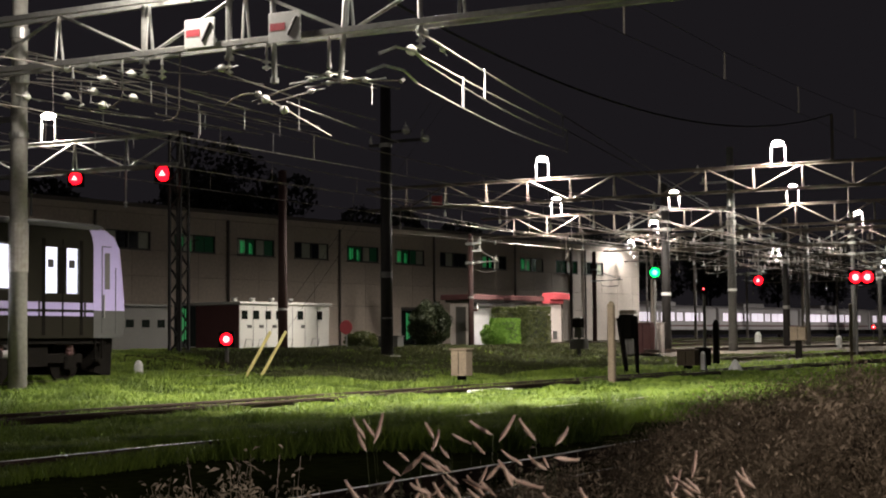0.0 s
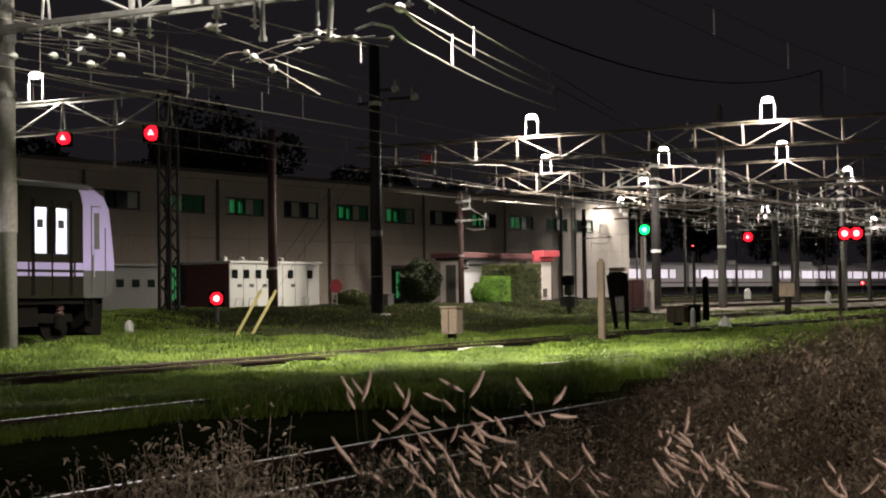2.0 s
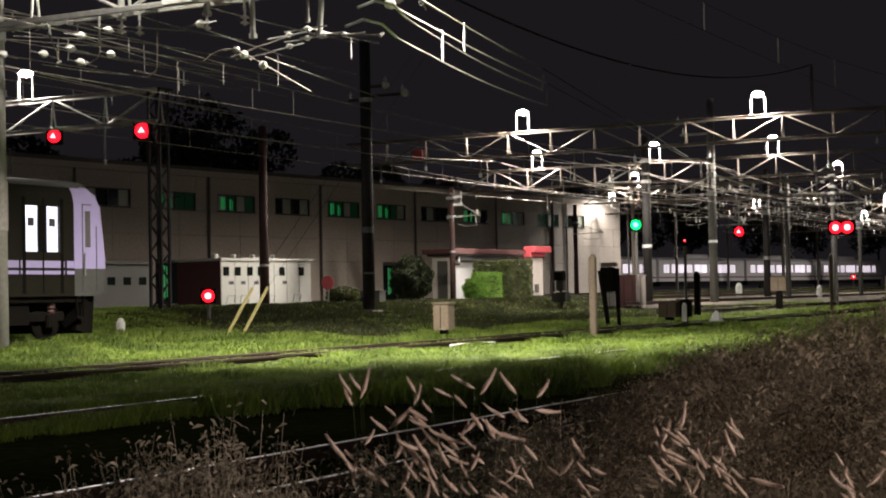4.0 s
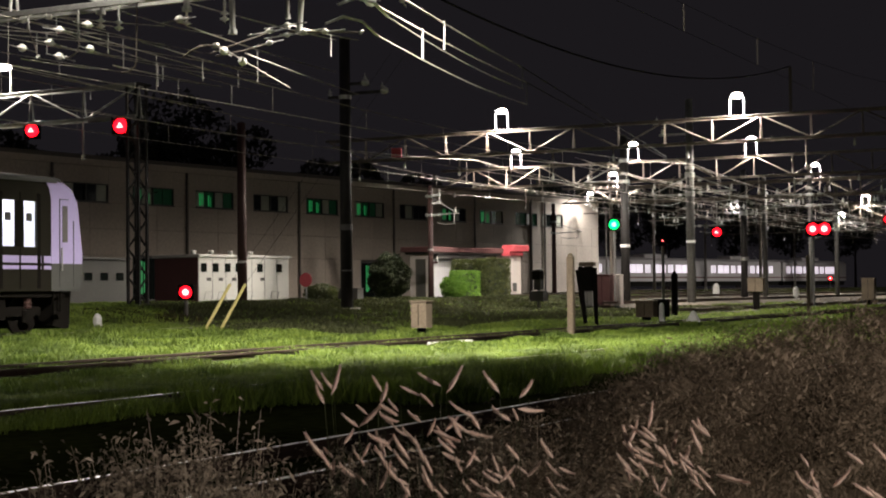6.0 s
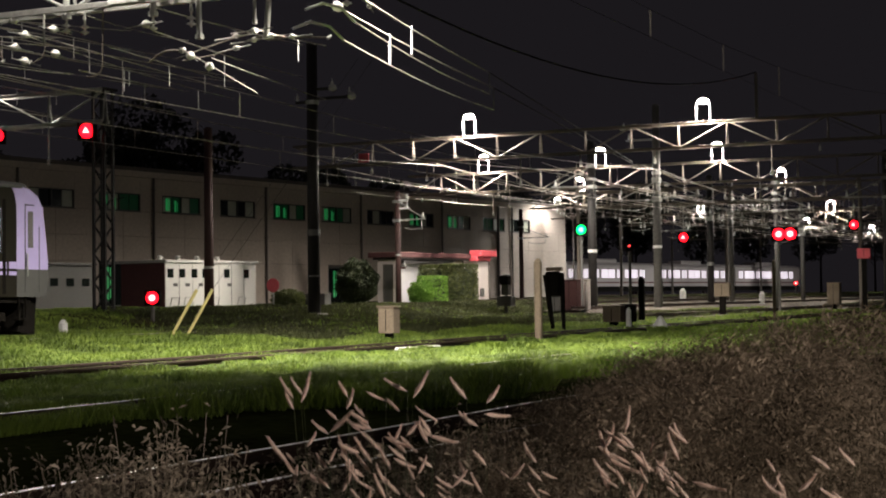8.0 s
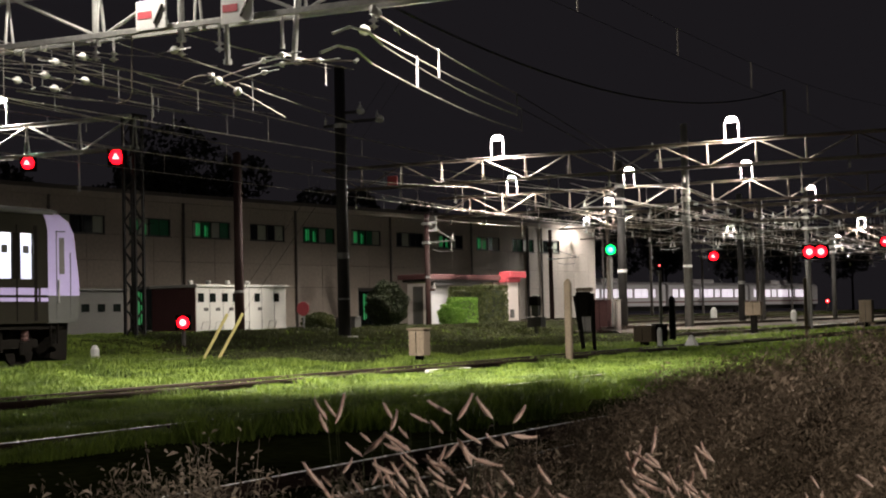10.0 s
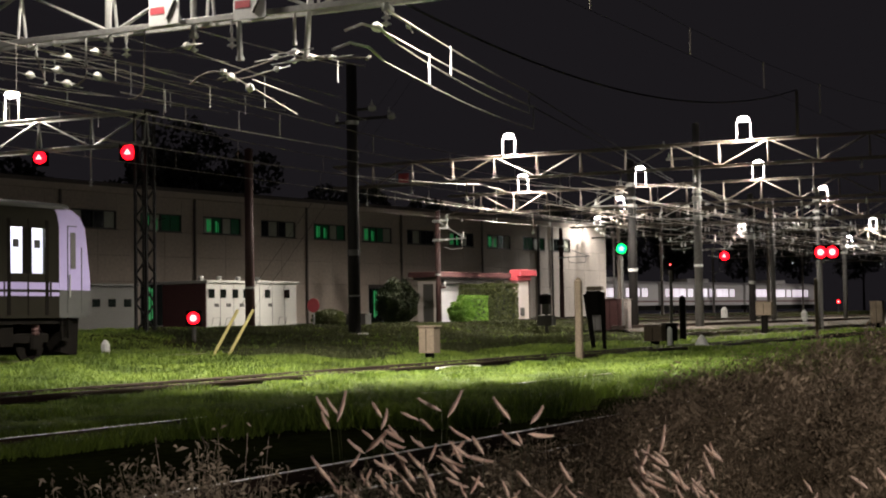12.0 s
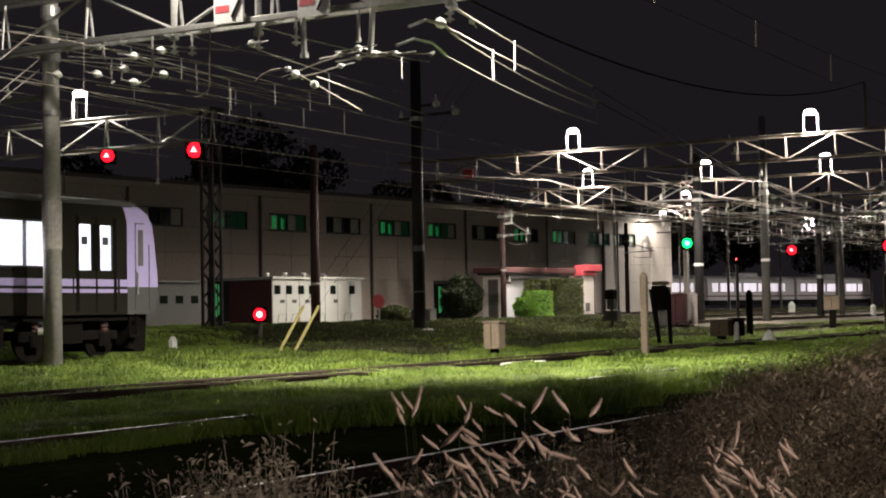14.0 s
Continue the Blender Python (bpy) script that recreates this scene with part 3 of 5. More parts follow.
make_branch(22.95, 12.62, 6.27, 10.7, 0.5, 10.6, (4.0,))
make_branch(22.95, 12.85, 6.0, 9.8, 0.52, 11.2, (3.1,))

# dark cable high over the yard
root = thing("power_cable", 0, 0, 0, 0, "sagging black power cable high over the yard", "cable")
part("cable", Shape().path([(23 + k * 1.7, 16.0, 7.56 + 0.0042 * (k * 1.7 - 16) ** 2) for k in range(25)], 0.028, 5), RUBBER_OR_UNLIT, root)
part("bracket", Shape().box(22.95, 15.95, 7.4, 23.05, 16.05, 8.7), STEEL, root)
part("bracket", Shape().box(63.75, 15.95, 8.2, 63.85, 16.05, 10.1), DULL, root)


# ---- poles ----
def make_pole(x, y, top, r, material, label, bands=(), arms=()):
    base = ground_z(x, y)
    root = thing("catenary_pole", x, y, base, 0, label, "pole", "poles of the yard")
    part("shaft", Shape().tube((0, 0, -0.4), (0, 0, top - base), r, 16, r * 0.82), material, root, smooth=True)
    part("cap", Shape().lathe([(r * 0.86, top - base - 0.02), (r * 0.9, top - base + 0.02), (r * 0.4, top - base + 0.09)], 12), material, root)
    part("footing", Shape().box(-r * 1.6, -r * 1.6, -0.3, r * 1.6, r * 1.6, 0.0, 0.03), CONCRETE, root)
    for z0, z1, mt in bands:
        part("band", Shape().tube((0, 0, z0 - base), (0, 0, z1 - base), r * 1.03, 16), mt, root)
    for z, ly, mt in arms:
        part("arm", Shape().box(-0.05, min(0, ly), z - base - 0.05, 0.05, max(0, ly), z - base + 0.05, 0.01), mt, root)
        ins = part("insulator", INSULATOR, None, root)
        ins.location = (0, ly * 0.9, z - base + 0.05)
    return root


make_pole(23.75, 22.2, 8.3, 0.19, CONCRETE, "grey concrete catenary pole with a white painted band", bands=((2.53, 3.5, LIMEWASH), (6.3, 6.5, STEEL), (7.2, 7.4, STEEL), (5.2, 5.32, STEEL)), arms=((6.9, 1.6, STEEL), (5.6, 1.3, STEEL)))
make_pole(50.1, 29.0, 10.4, 0.235, DARKPOLE, "tall dark catenary pole beside the depot", bands=((3.4, 3.62, GREYPOLE), (1.9, 1.96, GREYPOLE), (8.2, 8.35, STEEL)), arms=((8.75, -0.94, DARKPOLE), (8.40, -1.73, DARKPOLE), (8.3, 0.7, DARKPOLE)))
make_pole(55.1, 36.9, 8.2, 0.21, RUST, "maroon painted steel pole by the white cubicle", bands=((2.4, 2.5, STEEL),))
make_pole(71.2, 36.3, 6.4, 0.15, RUST, "maroon steel pole with white insulators", bands=((3.2, 3.3, STEEL),), arms=((6.0, -0.6, WHITE), (5.6, -0.6, WHITE), (2.6, -0.4, RUST)))
make_pole(70.1, 25.5, 8.3, 0.22, DARKPOLE, "dark grey steel catenary pole with a white plate", bands=((3.1, 3.24, WHITE), (6.5, 6.6, STEEL)))
make_pole(77.3, 24.6, 10.7, 0.22, GREYPOLE, "mid grey steel catenary pole", bands=((3.45, 3.58, WHITE), (7.2, 7.35, STEEL)), arms=((9.6, 1.9, STEEL), (9.0, 1.6, STEEL)))
make_pole(93.4, 26.4, 8.2, 0.22, DARKPOLE, "dark grey steel catenary pole", bands=((2.8, 3.0, STEEL),))
make_pole(98.9, 26.6, 8.2, 0.17, GREYPOLE, "pale grey steel catenary pole")
make_pole(86.0, 20.6, 7.6, 0.13, GREYPOLE, "slim pale steel pole beside ballasted tracks")
make_pole(82.0, 14.0, 8.2, 0.22, DARKPOLE, "dark grey steel catenary pole")
make_pole(104.0, 33.0, 8.2, 0.18, DARKPOLE, "slim dark steel pole")
make_pole(112.0, 25.0, 8.2, 0.16, GREYPOLE, "slim pale steel pole")
make_pole(124.0, 51.5, 8.4, 0.2, RUST, "maroon steel pole by the lit depot end")


def make_cantilever(x, y, z, reach):
    """A bracket on a pole: level tube, slanted stay, insulators at the pole and a registration arm."""
    root = thing("cantilever_arm", x, y, z, 0, "pale tubular cantilever with white insulators on a pole", "cantilever", "cantilevers of the yard")
    d = math.copysign(1, reach)
    part("tube", Shape().tube((0, 0, 0), (0, reach, 0.05), 0.035, 6), STEEL, root)
    part("stay", Shape().tube((0, 0, 0.95), (0, reach * 0.92, 0.08), 0.028, 6), STEEL, root)
    part("registration_arm", Shape().path([(0, reach * 0.85, 0), (0, reach * 0.85, -0.45), (0, reach * 0.5, -0.5), (0, reach * 0.25, -0.38)], 0.022), STEEL, root)
    for k, zz in ((0.42, 0.0), (0.40, 0.68)):
        ins = part("insulator", INSULATOR, None, root)
        ins.location, ins.rotation_euler = (0, d * k, zz if zz == 0 else 0.62), (radians(-90 * d), 0, 0)
    up = part("insulator", INSULATOR, None, root)
    up.location = (0, reach * 0.9, 0.08)
    for zz in (-0.08, 0.88):
        part("bracket", Shape().box(-0.2, -0.2, zz, 0.2, 0.2, zz + 0.15, 0.02), STEEL, root)


for x, y, z, reach in ((77.3, 24.6, 6.0, -2.4), (77.3, 24.6, 5.9, 2.2), (70.1, 25.5, 6.2, 2.0), (93.4, 26.4, 5.6, -2.2), (93.4, 26.4, 5.7, 2.2), (98.9, 26.6, 6.2, -2.4), (86.0, 20.6, 5.6, -2.0), (86.0, 20.6, 6.2, 2.0),
                       (104.0, 33.0, 5.4, -2.3), (104.0, 33.0, 6.0, 2.3), (112.0, 25.0, 5.2, 2.4), (112.0, 25.0, 5.6, -2.4), (82.0, 14.0, 5.9, 2.2), (124.0, 51.5, 6.0, -2.6), (71.2, 36.3, 5.0, -1.6)):
    make_cantilever(x, y, z, reach)


def make_mast(x, y, top, w, material, label):
    """Square lattice mast with four angle legs and lacing on each side."""
    base = ground_z(x, y)
    root = thing("lattice_mast", x, y, base, 0, label, "lattice mast")
    h = top - base
    leg = Shape().box(-0.04, -0.04, -0.2, 0.04, 0.04, h).mesh("leg", material)
    for sx in (-1, 1):
        for sy in (-1, 1):
            part("leg", leg, None, root).location = (sx * w / 2, sy * w / 2, 0)
    n = int(h / 0.45)
    lace = Shape()
    for k, a, b in ((0, (-1, -1), (1, -1)), (1, (1, -1), (1, 1)), (2, (1, 1), (-1, 1)), (3, (-1, 1), (-1, -1))):
        for i in range(n):
            p, q = (a, b) if (i + k) % 2 else (b, a)
            lace.tube((p[0] * w / 2, p[1] * w / 2, i * 0.45), (q[0] * w / 2, q[1] * w / 2, i * 0.45 + 0.45), 0.022, 5)
    tagged(part("lacing", lace, material, root), kind="stuff")
    part("platform", Shape().box(-w * 0.8, -w * 0.8, h, w * 0.8, w * 0.8, h + 0.08, 0.01), material, root)


make_mast(40.2, 30.85, 7.7, 0.42, DARKPOLE, "dark steel lattice mast that carries a gantry")
make_mast(80.0, 10.5, 8.2, 0.42, STEEL, "pale steel lattice mast that carries a gantry")


# ---- signals ----
def make_signal(name, x, y, z, lens, label, post_from=None, hang_to=None, hood=0.13, two=0.0):
    root = thing(name, x, y, z, 0.8 * math.degrees(math.atan2(y, x)), label, "signal")
    k = hood * 1.25
    part("housing", Shape().box(-0.005, -k - two, -k, 0.22, k, k, 0.03), BLACK, root)
    for dy in (0.0, -two) if two else (0.0,):
        part("lens", Shape().lathe([(0.0, -0.06), (hood * 0.6, -0.055), (hood, -0.02), (hood, 0.0)], 14, base=(0, dy, 0), axis="X"), lens, root, "glowing round lens")
        part("core", Shape().lathe([(0.0, -0.075), (hood * 0.5, -0.07), (hood * 0.5, -0.05)], 3 if name == "hanging_signal" else 12, base=(0, dy, 0 if name != "hanging_signal" else -0.03), axis="X"), REDCORE if lens is RED else GREENCORE, root, "brighter middle of the lens").rotation_euler.x = radians(90 if name == "hanging_signal" else 0)
        part("hood", Shape().faces([(-0.25 * k, dy + hood * 1.1 * math.cos(a), hood * 1.1 * math.sin(a)) for k in (0, 1) for a in [math.pi * i / 8 for i in range(9)]], [(i, i + 1, 10 + i, 9 + i) for i in range(8)]), BLACK, root)
    if post_from is not None:
        part("post", Shape().tube((0.12, 0, post_from - z), (0.12, 0, -0.2), 0.06, 8), GREYPOLE, root)
    if hang_to is not None:
        part("hanger", Shape().tube((0.1, 0, 0.25), (0.1, 0, hang_to - z), 0.035, 6), STEEL, root)


make_signal("hanging_signal", 39.9, 31.24, 6.45, RED, "red signal lamp hanging under the gantry beam", hang_to=6.75, hood=0.24)
make_signal("hanging_signal", 39.9, 34.84, 6.50, RED, "red signal lamp hanging under the gantry beam", hang_to=6.75, hood=0.21)
make_signal("ground_signal", 39.3, 28.37, 1.19, RED, "red ground signal on a short post in grass", post_from=0.4, hood=0.19)
make_signal("mast_signal", 68.9, 25.6, 4.14, GREEN, "green signal on a steel post beside a pole", post_from=0.3, hood=0.23)
make_signal("hanging_signal", 102.8, 30.9, 4.9, RED, "red signal hanging under a far gantry", hang_to=7.3, hood=0.30)
make_signal("twin_signal", 79.6, 18.95, 4.07, RED, "twin red signal on a steel post", post_from=0.2, hood=0.30, two=0.57)
make_signal("hanging_signal", 102.72, 19.6, 5.4, RED, "red signal hanging under a far gantry", hang_to=7.4, hood=0.27)
make_signal("ground_signal", 149.8, 34.1, 1.99, RED, "small red ground signal by far tracks", post_from=0.5, hood=0.17)
make_signal("post_signal", 57.3, 19.35, 2.95, RED, "tiny red marker lamp on a dark post", post_from=0.0, hood=0.035)


def make_dwarf(x, y, label):
    base = ground_z(x, y)
    root = thing("dwarf_signal", x, y, base, 0, label, "signal", "dwarf signals")
    part("post", Shape().tube((0, 0, -0.2), (0, 0, 1.0), 0.08, 8), GREYBOX, root)
    part("base_box", Shape().box(-0.25, -0.35, 0.35, 0.25, 0.35, 0.8, 0.03), GREYBOX, root)
    part("head", Shape().box(-0.12, -0.2, 0.85, 0.12, 0.2, 1.75, 0.05), GREYBOX, root)
    part("hood", Shape().box(-0.3, -0.22, 1.3, 0.1, 0.22, 1.72, 0.05), BLACK, root)


make_dwarf(64.4, 27.5, "grey dwarf signal with a black hood")


# ---- the standing train ----
def window_shape(x0, z0, x1, z1, cut=0.05):
    return [(x0 + cut, z0), (x1 - cut, z0), (x1, z0 + cut), (x1, z1 - cut), (x1 - cut, z1), (x0 + cut, z1), (x0, z1 - cut), (x0, z0 + cut)]


def make_train():
    """Stainless commuter car; its cab end at x = 28, the side that faces the camera at y = 23."""
    rz = 0.27
    root = thing("commuter_train", 8.0, 24.45, rz, 0, "stainless commuter train with lavender cab and stripes, lit windows", "train")
    Y = -1.45  # the near side
    bottom, side = 0.95, 3.33
    # side wall in strips round the openings: windows then doors, from the cab backwards
    openings = []
    for door in (17.95, 13.0, 8.0, 3.2):
        openings.append((door - 0.54, 1.90, door + 0.54, 2.88))
    for a, b in ((14.75, 16.68), (9.6, 11.5), (4.7, 6.5)):
        openings.append((a, 1.93, b, 2.92))
    openings.sort()
    x = 0.0
    for x0, z0, x1, z1 in openings:
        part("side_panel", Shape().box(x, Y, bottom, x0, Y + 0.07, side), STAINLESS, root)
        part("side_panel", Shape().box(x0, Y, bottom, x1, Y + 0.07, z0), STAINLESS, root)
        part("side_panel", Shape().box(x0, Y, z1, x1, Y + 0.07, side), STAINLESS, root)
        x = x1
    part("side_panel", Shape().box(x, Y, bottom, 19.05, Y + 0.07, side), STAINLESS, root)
    for x0, z0, x1, z1 in openings:
        w = x1 - x0
        if w < 1.2:
            mid = (x0 + x1) / 2
            d = part("door", Shape().box(x0 - 0.1, Y - 0.012, bottom + 0.06, x0, Y - 0.002, 3.05).box(x1, Y - 0.012, bottom + 0.06, x1 + 0.1, Y - 0.002, 3.05)
                     .box(x0 + 0.42, Y - 0.004, z0, x1 - 0.42, Y + 0.05, z1).box(mid - 0.012, Y - 0.014, bottom + 0.06, mid + 0.012, Y - 0.003, 3.05), BLACK, root, "sliding double door with dark edges")
            for s in (-1, 1):
                c = mid + s * 0.33
                part("sticker", Shape().box(c - 0.09, Y + 0.035, 2.45, c + 0.09, Y + 0.04, 2.62), FRAME, d)
                part("pane", Shape().prism(window_shape(c - 0.21, z0 + 0.01, c + 0.21, z1 - 0.01), Y + 0.045, Y + 0.055), PANE, d).visible_shadow = False
        else:
            wn = part("window", Shape().box(x0, Y - 0.01, z0, x0 + 0.04, Y + 0.06, z1).box(x1 - 0.04, Y - 0.01, z0, x1, Y + 0.06, z1).box(x0 + w * 0.55, Y + 0.0, z0, x0 + w * 0.55 + 0.05, Y + 0.06, z1)
                      .box(x0, Y - 0.01, z0, x1, Y + 0.06, z0 + 0.04).box(x0, Y - 0.01, z1 - 0.04, x1, Y + 0.06, z1), FRAME, root, "wide window with a dark frame")
            part("pane", Shape().box(x0 + 0.04, Y + 0.03, z0 + 0.04, x1 - 0.04, Y + 0.036, z1 - 0.04), PANE, wn).visible_shadow = False
    # stripes
    for a, b in ((0.0, 14.55), (14.6, 17.2), (17.26, 17.92), (17.98, 18.62), (18.7, 19.14)):
        part("stripe", Shape().box(a, Y - 0.005, 1.56, b, Y - 0.001, 1.71), LAVENDER, root, "lavender stripe")
        part("stripe", Shape().box(a, Y - 0.005, 1.42, b, Y - 0.001, 1.50), LAVENDER, root, "lavender stripe")
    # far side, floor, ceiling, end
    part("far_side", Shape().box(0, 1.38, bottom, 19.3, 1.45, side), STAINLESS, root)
    part("floor", Shape().box(0, Y + 0.08, 1.08, 19.2, 1.37, 1.15), CABGREY, root)
    part("inner_wall", Shape().box(0.1, 1.30, 1.16, 19.0, 1.36, 3.2).box(0.1, -1.2, 3.22, 19.0, 1.3, 3.26).box(18.85, Y + 0.1, 1.16, 18.9, 1.3, 3.2), INTERIOR, root)
    for y in (-0.6, 0.6):
        part("light_tube", Shape().box(0.5, y - 0.09, 3.14, 18.6, y + 0.09, 3.2), TUBE, root, "lit fluorescent tubes")
    part("bench", Shape().box(9.3, 0.75, 1.16, 17.2, 1.29, 1.6, 0.03), CABGREY, root)
    # roof: a shallow arch
    arch = [(Y * math.cos(math.pi * i / 12), side + 0.2 * math.sin(math.pi * i / 12) ** 0.7) for i in range(13)]
    n = len(arch)
    v = [(0, y, z) for y, z in arch] + [(19.3, y, z) for y, z in arch]
    part("roof", Shape().faces(v, [(i + 1, i, n + i, n + i + 1) for i in range(n - 1)] + [tuple(range(n)), tuple(range(2 * n - 1, n - 1, -1))]), CABGREY, root)
    part("gutter", Shape().box(0, Y - 0.03, side - 0.02, 19.1, Y + 0.02, side + 0.03), CABGREY, root)
    part("aerial", Shape().tube((17.3, Y + 0.3, side + 0.2), (17.3, Y + 0.3, side + 0.75), 0.03, 6, 0.015), CABGREY, root)
    part("air_conditioner", Shape().box(6.0, -0.9, side + 0.3, 9.5, 0.9, side + 0.7, 0.08), CABGREY, root)
    # cab: the side bends back towards the end wall and the top is rounded
    prof = [(18.94, 1.55), (18.94, 2.95), (18.88, 3.18), (18.78, 3.335), (19.10, 3.345), (19.35, 3.31), (19.62, 3.18), (19.80, 2.92), (19.90, 2.3), (19.97, 1.75), (19.97, 1.55)]
    part("cab_side", Shape().prism(prof, Y - 0.008, 1.45), LAVENDER, root, "lavender painted cab")
    low = [(18.94, 0.95), (18.94, 1.55), (19.97, 1.55), (19.96, 1.2), (19.90, 0.95)]
    part("cab_lower", Shape().prism(low, Y - 0.008, 1.45), CABGREY, root, "grey lower cab panel")
    cd = part("crew_door", Shape().box(19.20, Y - 0.02, 1.05, 19.22, Y - 0.007, 2.95).box(19.66, Y - 0.02, 1.05, 19.68, Y - 0.007, 2.5).box(19.2, Y - 0.02, 2.95, 19.5, Y - 0.007, 2.97), CABGREY, root)
    part("crew_window", Shape().box(19.30, Y - 0.016, 2.02, 19.47, Y - 0.009, 2.82), GREYBOX, cd)
    part("handrail", Shape().tube((19.24, Y - 0.05, 1.4), (19.24, Y - 0.05, 1.9), 0.015, 6), STEEL, cd)
    for z in (1.85, 1.15):
        part("tail_light", Shape().lathe([(0.0, 0.03), (0.05, 0.02), (0.06, -0.02)], 10, base=(19.98, Y + 0.12, z), axis="X"), TAIL, root, "red tail light")
    # underframe
    part("sill", Shape().box(0.1, Y + 0.1, 0.82, 19.5, 1.3, 0.95), BLACK, root)
    for bx in (17.4, 4.0):
        bg = part("bogie", Shape().box(bx - 1.5, Y + 0.25, 0.42, bx + 1.5, Y + 0.38, 0.62, 0.03).box(bx - 0.35, Y + 0.2, 0.35, bx + 0.35, Y + 0.45, 0.82, 0.03), BLACK, root)
        part("far_frame", Shape().box(bx - 1.5, 1.1, 0.42, bx + 1.5, 1.2, 0.62), BLACK, bg)
        for wx in (-1.05, 1.05):
            part("wheel", Shape().lathe([(0.43, -0.06), (0.46, -0.055), (0.43, 0.05), (0.30, 0.06), (0.12, 0.02), (0.12, -0.1)], 24, base=(bx + wx, Y + 0.45, 0.43), axis="Y"), BLACK, bg)
            part("axle_box", Shape().box(bx + wx - 0.17, Y + 0.18, 0.28, bx + wx + 0.17, Y + 0.3, 0.58, 0.04), BLACK, bg)
            part("spring", Shape().lathe([(0.08, 0.58), (0.1, 0.62), (0.08, 0.66), (0.1, 0.7), (0.08, 0.74), (0.1, 0.8)], 10, base=(bx + wx, Y + 0.25, 0)), RUST, bg)
    for a, b, z, mt in ((6.4, 8.6, 0.3, BLACK), (8.9, 10.2, 0.42, GREYBOX), (10.6, 12.6, 0.32, BLACK), (13.0, 13.9, 0.38, GREYBOX), (14.2, 15.4, 0.3, BLACK)):
        eq = part("equipment_box", Shape().box(a, Y + 0.15, z, b, 0.2, 0.82, 0.03), mt, root)
        part("lid", Shape().box(a + 0.08, Y + 0.13, z + 0.08, b - 0.08, Y + 0.148, 0.74), mt, eq)
    part("deflector", Shape().prism([(19.2, 0.2), (19.55, 0.12), (19.75, 0.12), (19.82, 0.95), (19.35, 0.95)], Y + 0.2, 1.2), BLACK, root)
    part("step", Shape().box(19.05, Y + 0.02, 0.45, 19.35, Y + 0.15, 0.5).box(19.07, Y + 0.05, 0.45, 19.1, Y + 0.1, 0.95).box(19.3, Y + 0.05, 0.45, 19.33, Y + 0.1, 0.95), BLACK, root)
    part("brake_cylinder", Shape().tube((16.3, Y + 0.2, 0.62), (16.9, Y + 0.2, 0.62), 0.09, 10), STEEL, root)


PANE = mat("train_window_pane", (0.9, 0.92, 1.0), 0.02, 0, 0.0, 1.0, 0.0)
PANE.node_tree.nodes["Principled BSDF"].inputs["Transmission Weight"].default_value = 1.0
PANE.node_tree.nodes["Principled BSDF"].inputs["IOR"].default_value = 1.1
TAIL = mat("red_tail_light", (0.6, 0.05, 0.03), 0.3, 0, 0.0, 1.0, 0.0, 1.5, (1.0, 0.1, 0.05))
make_train()


# ---- the moving train ----
def make_far_train():
    """Three cars in a row; the origin at the rear end on the rail, the cars lead towards -x."""
    root = thing("passenger_train", 0, 0, 0, 0, "pale passenger train with a row of lit windows", "train")
    for c in range(5):
        x1 = -c * 20.2
        x0 = x1 - 19.6
        body = part("car_body", Shape().box(x0, -1.45, 0.9, x1, 1.45, 3.25, 0.06), FARBODY, root)
        part("skirt", Shape().box(x0 + 0.4, -1.3, 0.35, x1 - 0.4, 1.3, 0.9), BLACK, body)
        arch = [(-1.4 * math.cos(math.pi * i / 8), 3.2 + 0.4 * math.sin(math.pi * i / 8)) for i in range(9)]
        v = [(x, y, z) for x in (x0, x1) for y, z in arch]
        part("roof", Shape().faces(v, [(i + 1, i, 9 + i, 10 + i) for i in range(8)] + [tuple(range(9)), tuple(range(17, 8, -1))]), FARBODY, body)
        part("air_conditioner", Shape().box(x0 + 7, -0.9, 3.5, x0 + 12, 0.9, 3.95, 0.1), FARBODY, body)
        part("waist_band", Shape().box(x0, -1.462, 1.25, x1, -1.452, 1.42), MAROON, body, "thin maroon band")
        win = x0 + 1.0
        for k in range(4):
            for d in (0, 0.62):
                part("window", Shape().prism(window_shape(win + d, 1.85, win + d + 0.45, 2.75, 0.06), -1.475, -1.453), TRAINGLOW, body, "lit door window")
            win += 1.7
            if k < 3:
                for d, w in ((0, 1.3), (1.45, 1.3)):
                    part("window", Shape().prism(window_shape(win + d, 1.85, win + d + w, 2.75, 0.06), -1.475, -1.453), TRAINGLOW, body, "lit saloon window")
                win += 3.35
    part("pantograph", Shape().path([(-24, 0, 3.6), (-25.2, 0, 4.3), (-24, 0, 4.9)], 0.04).box(-24.1, -0.8, 4.88, -23.9, 0.8, 4.94), STEEL, root)
    part("tail_light", Shape().lathe([(0, -0.05), (0.1, -0.03), (0.1, 0.05)], 10, base=(0.02, -1.1, 1.2), axis="X"), TAIL, root, "red tail light")
    return root


far_train = make_far_train()


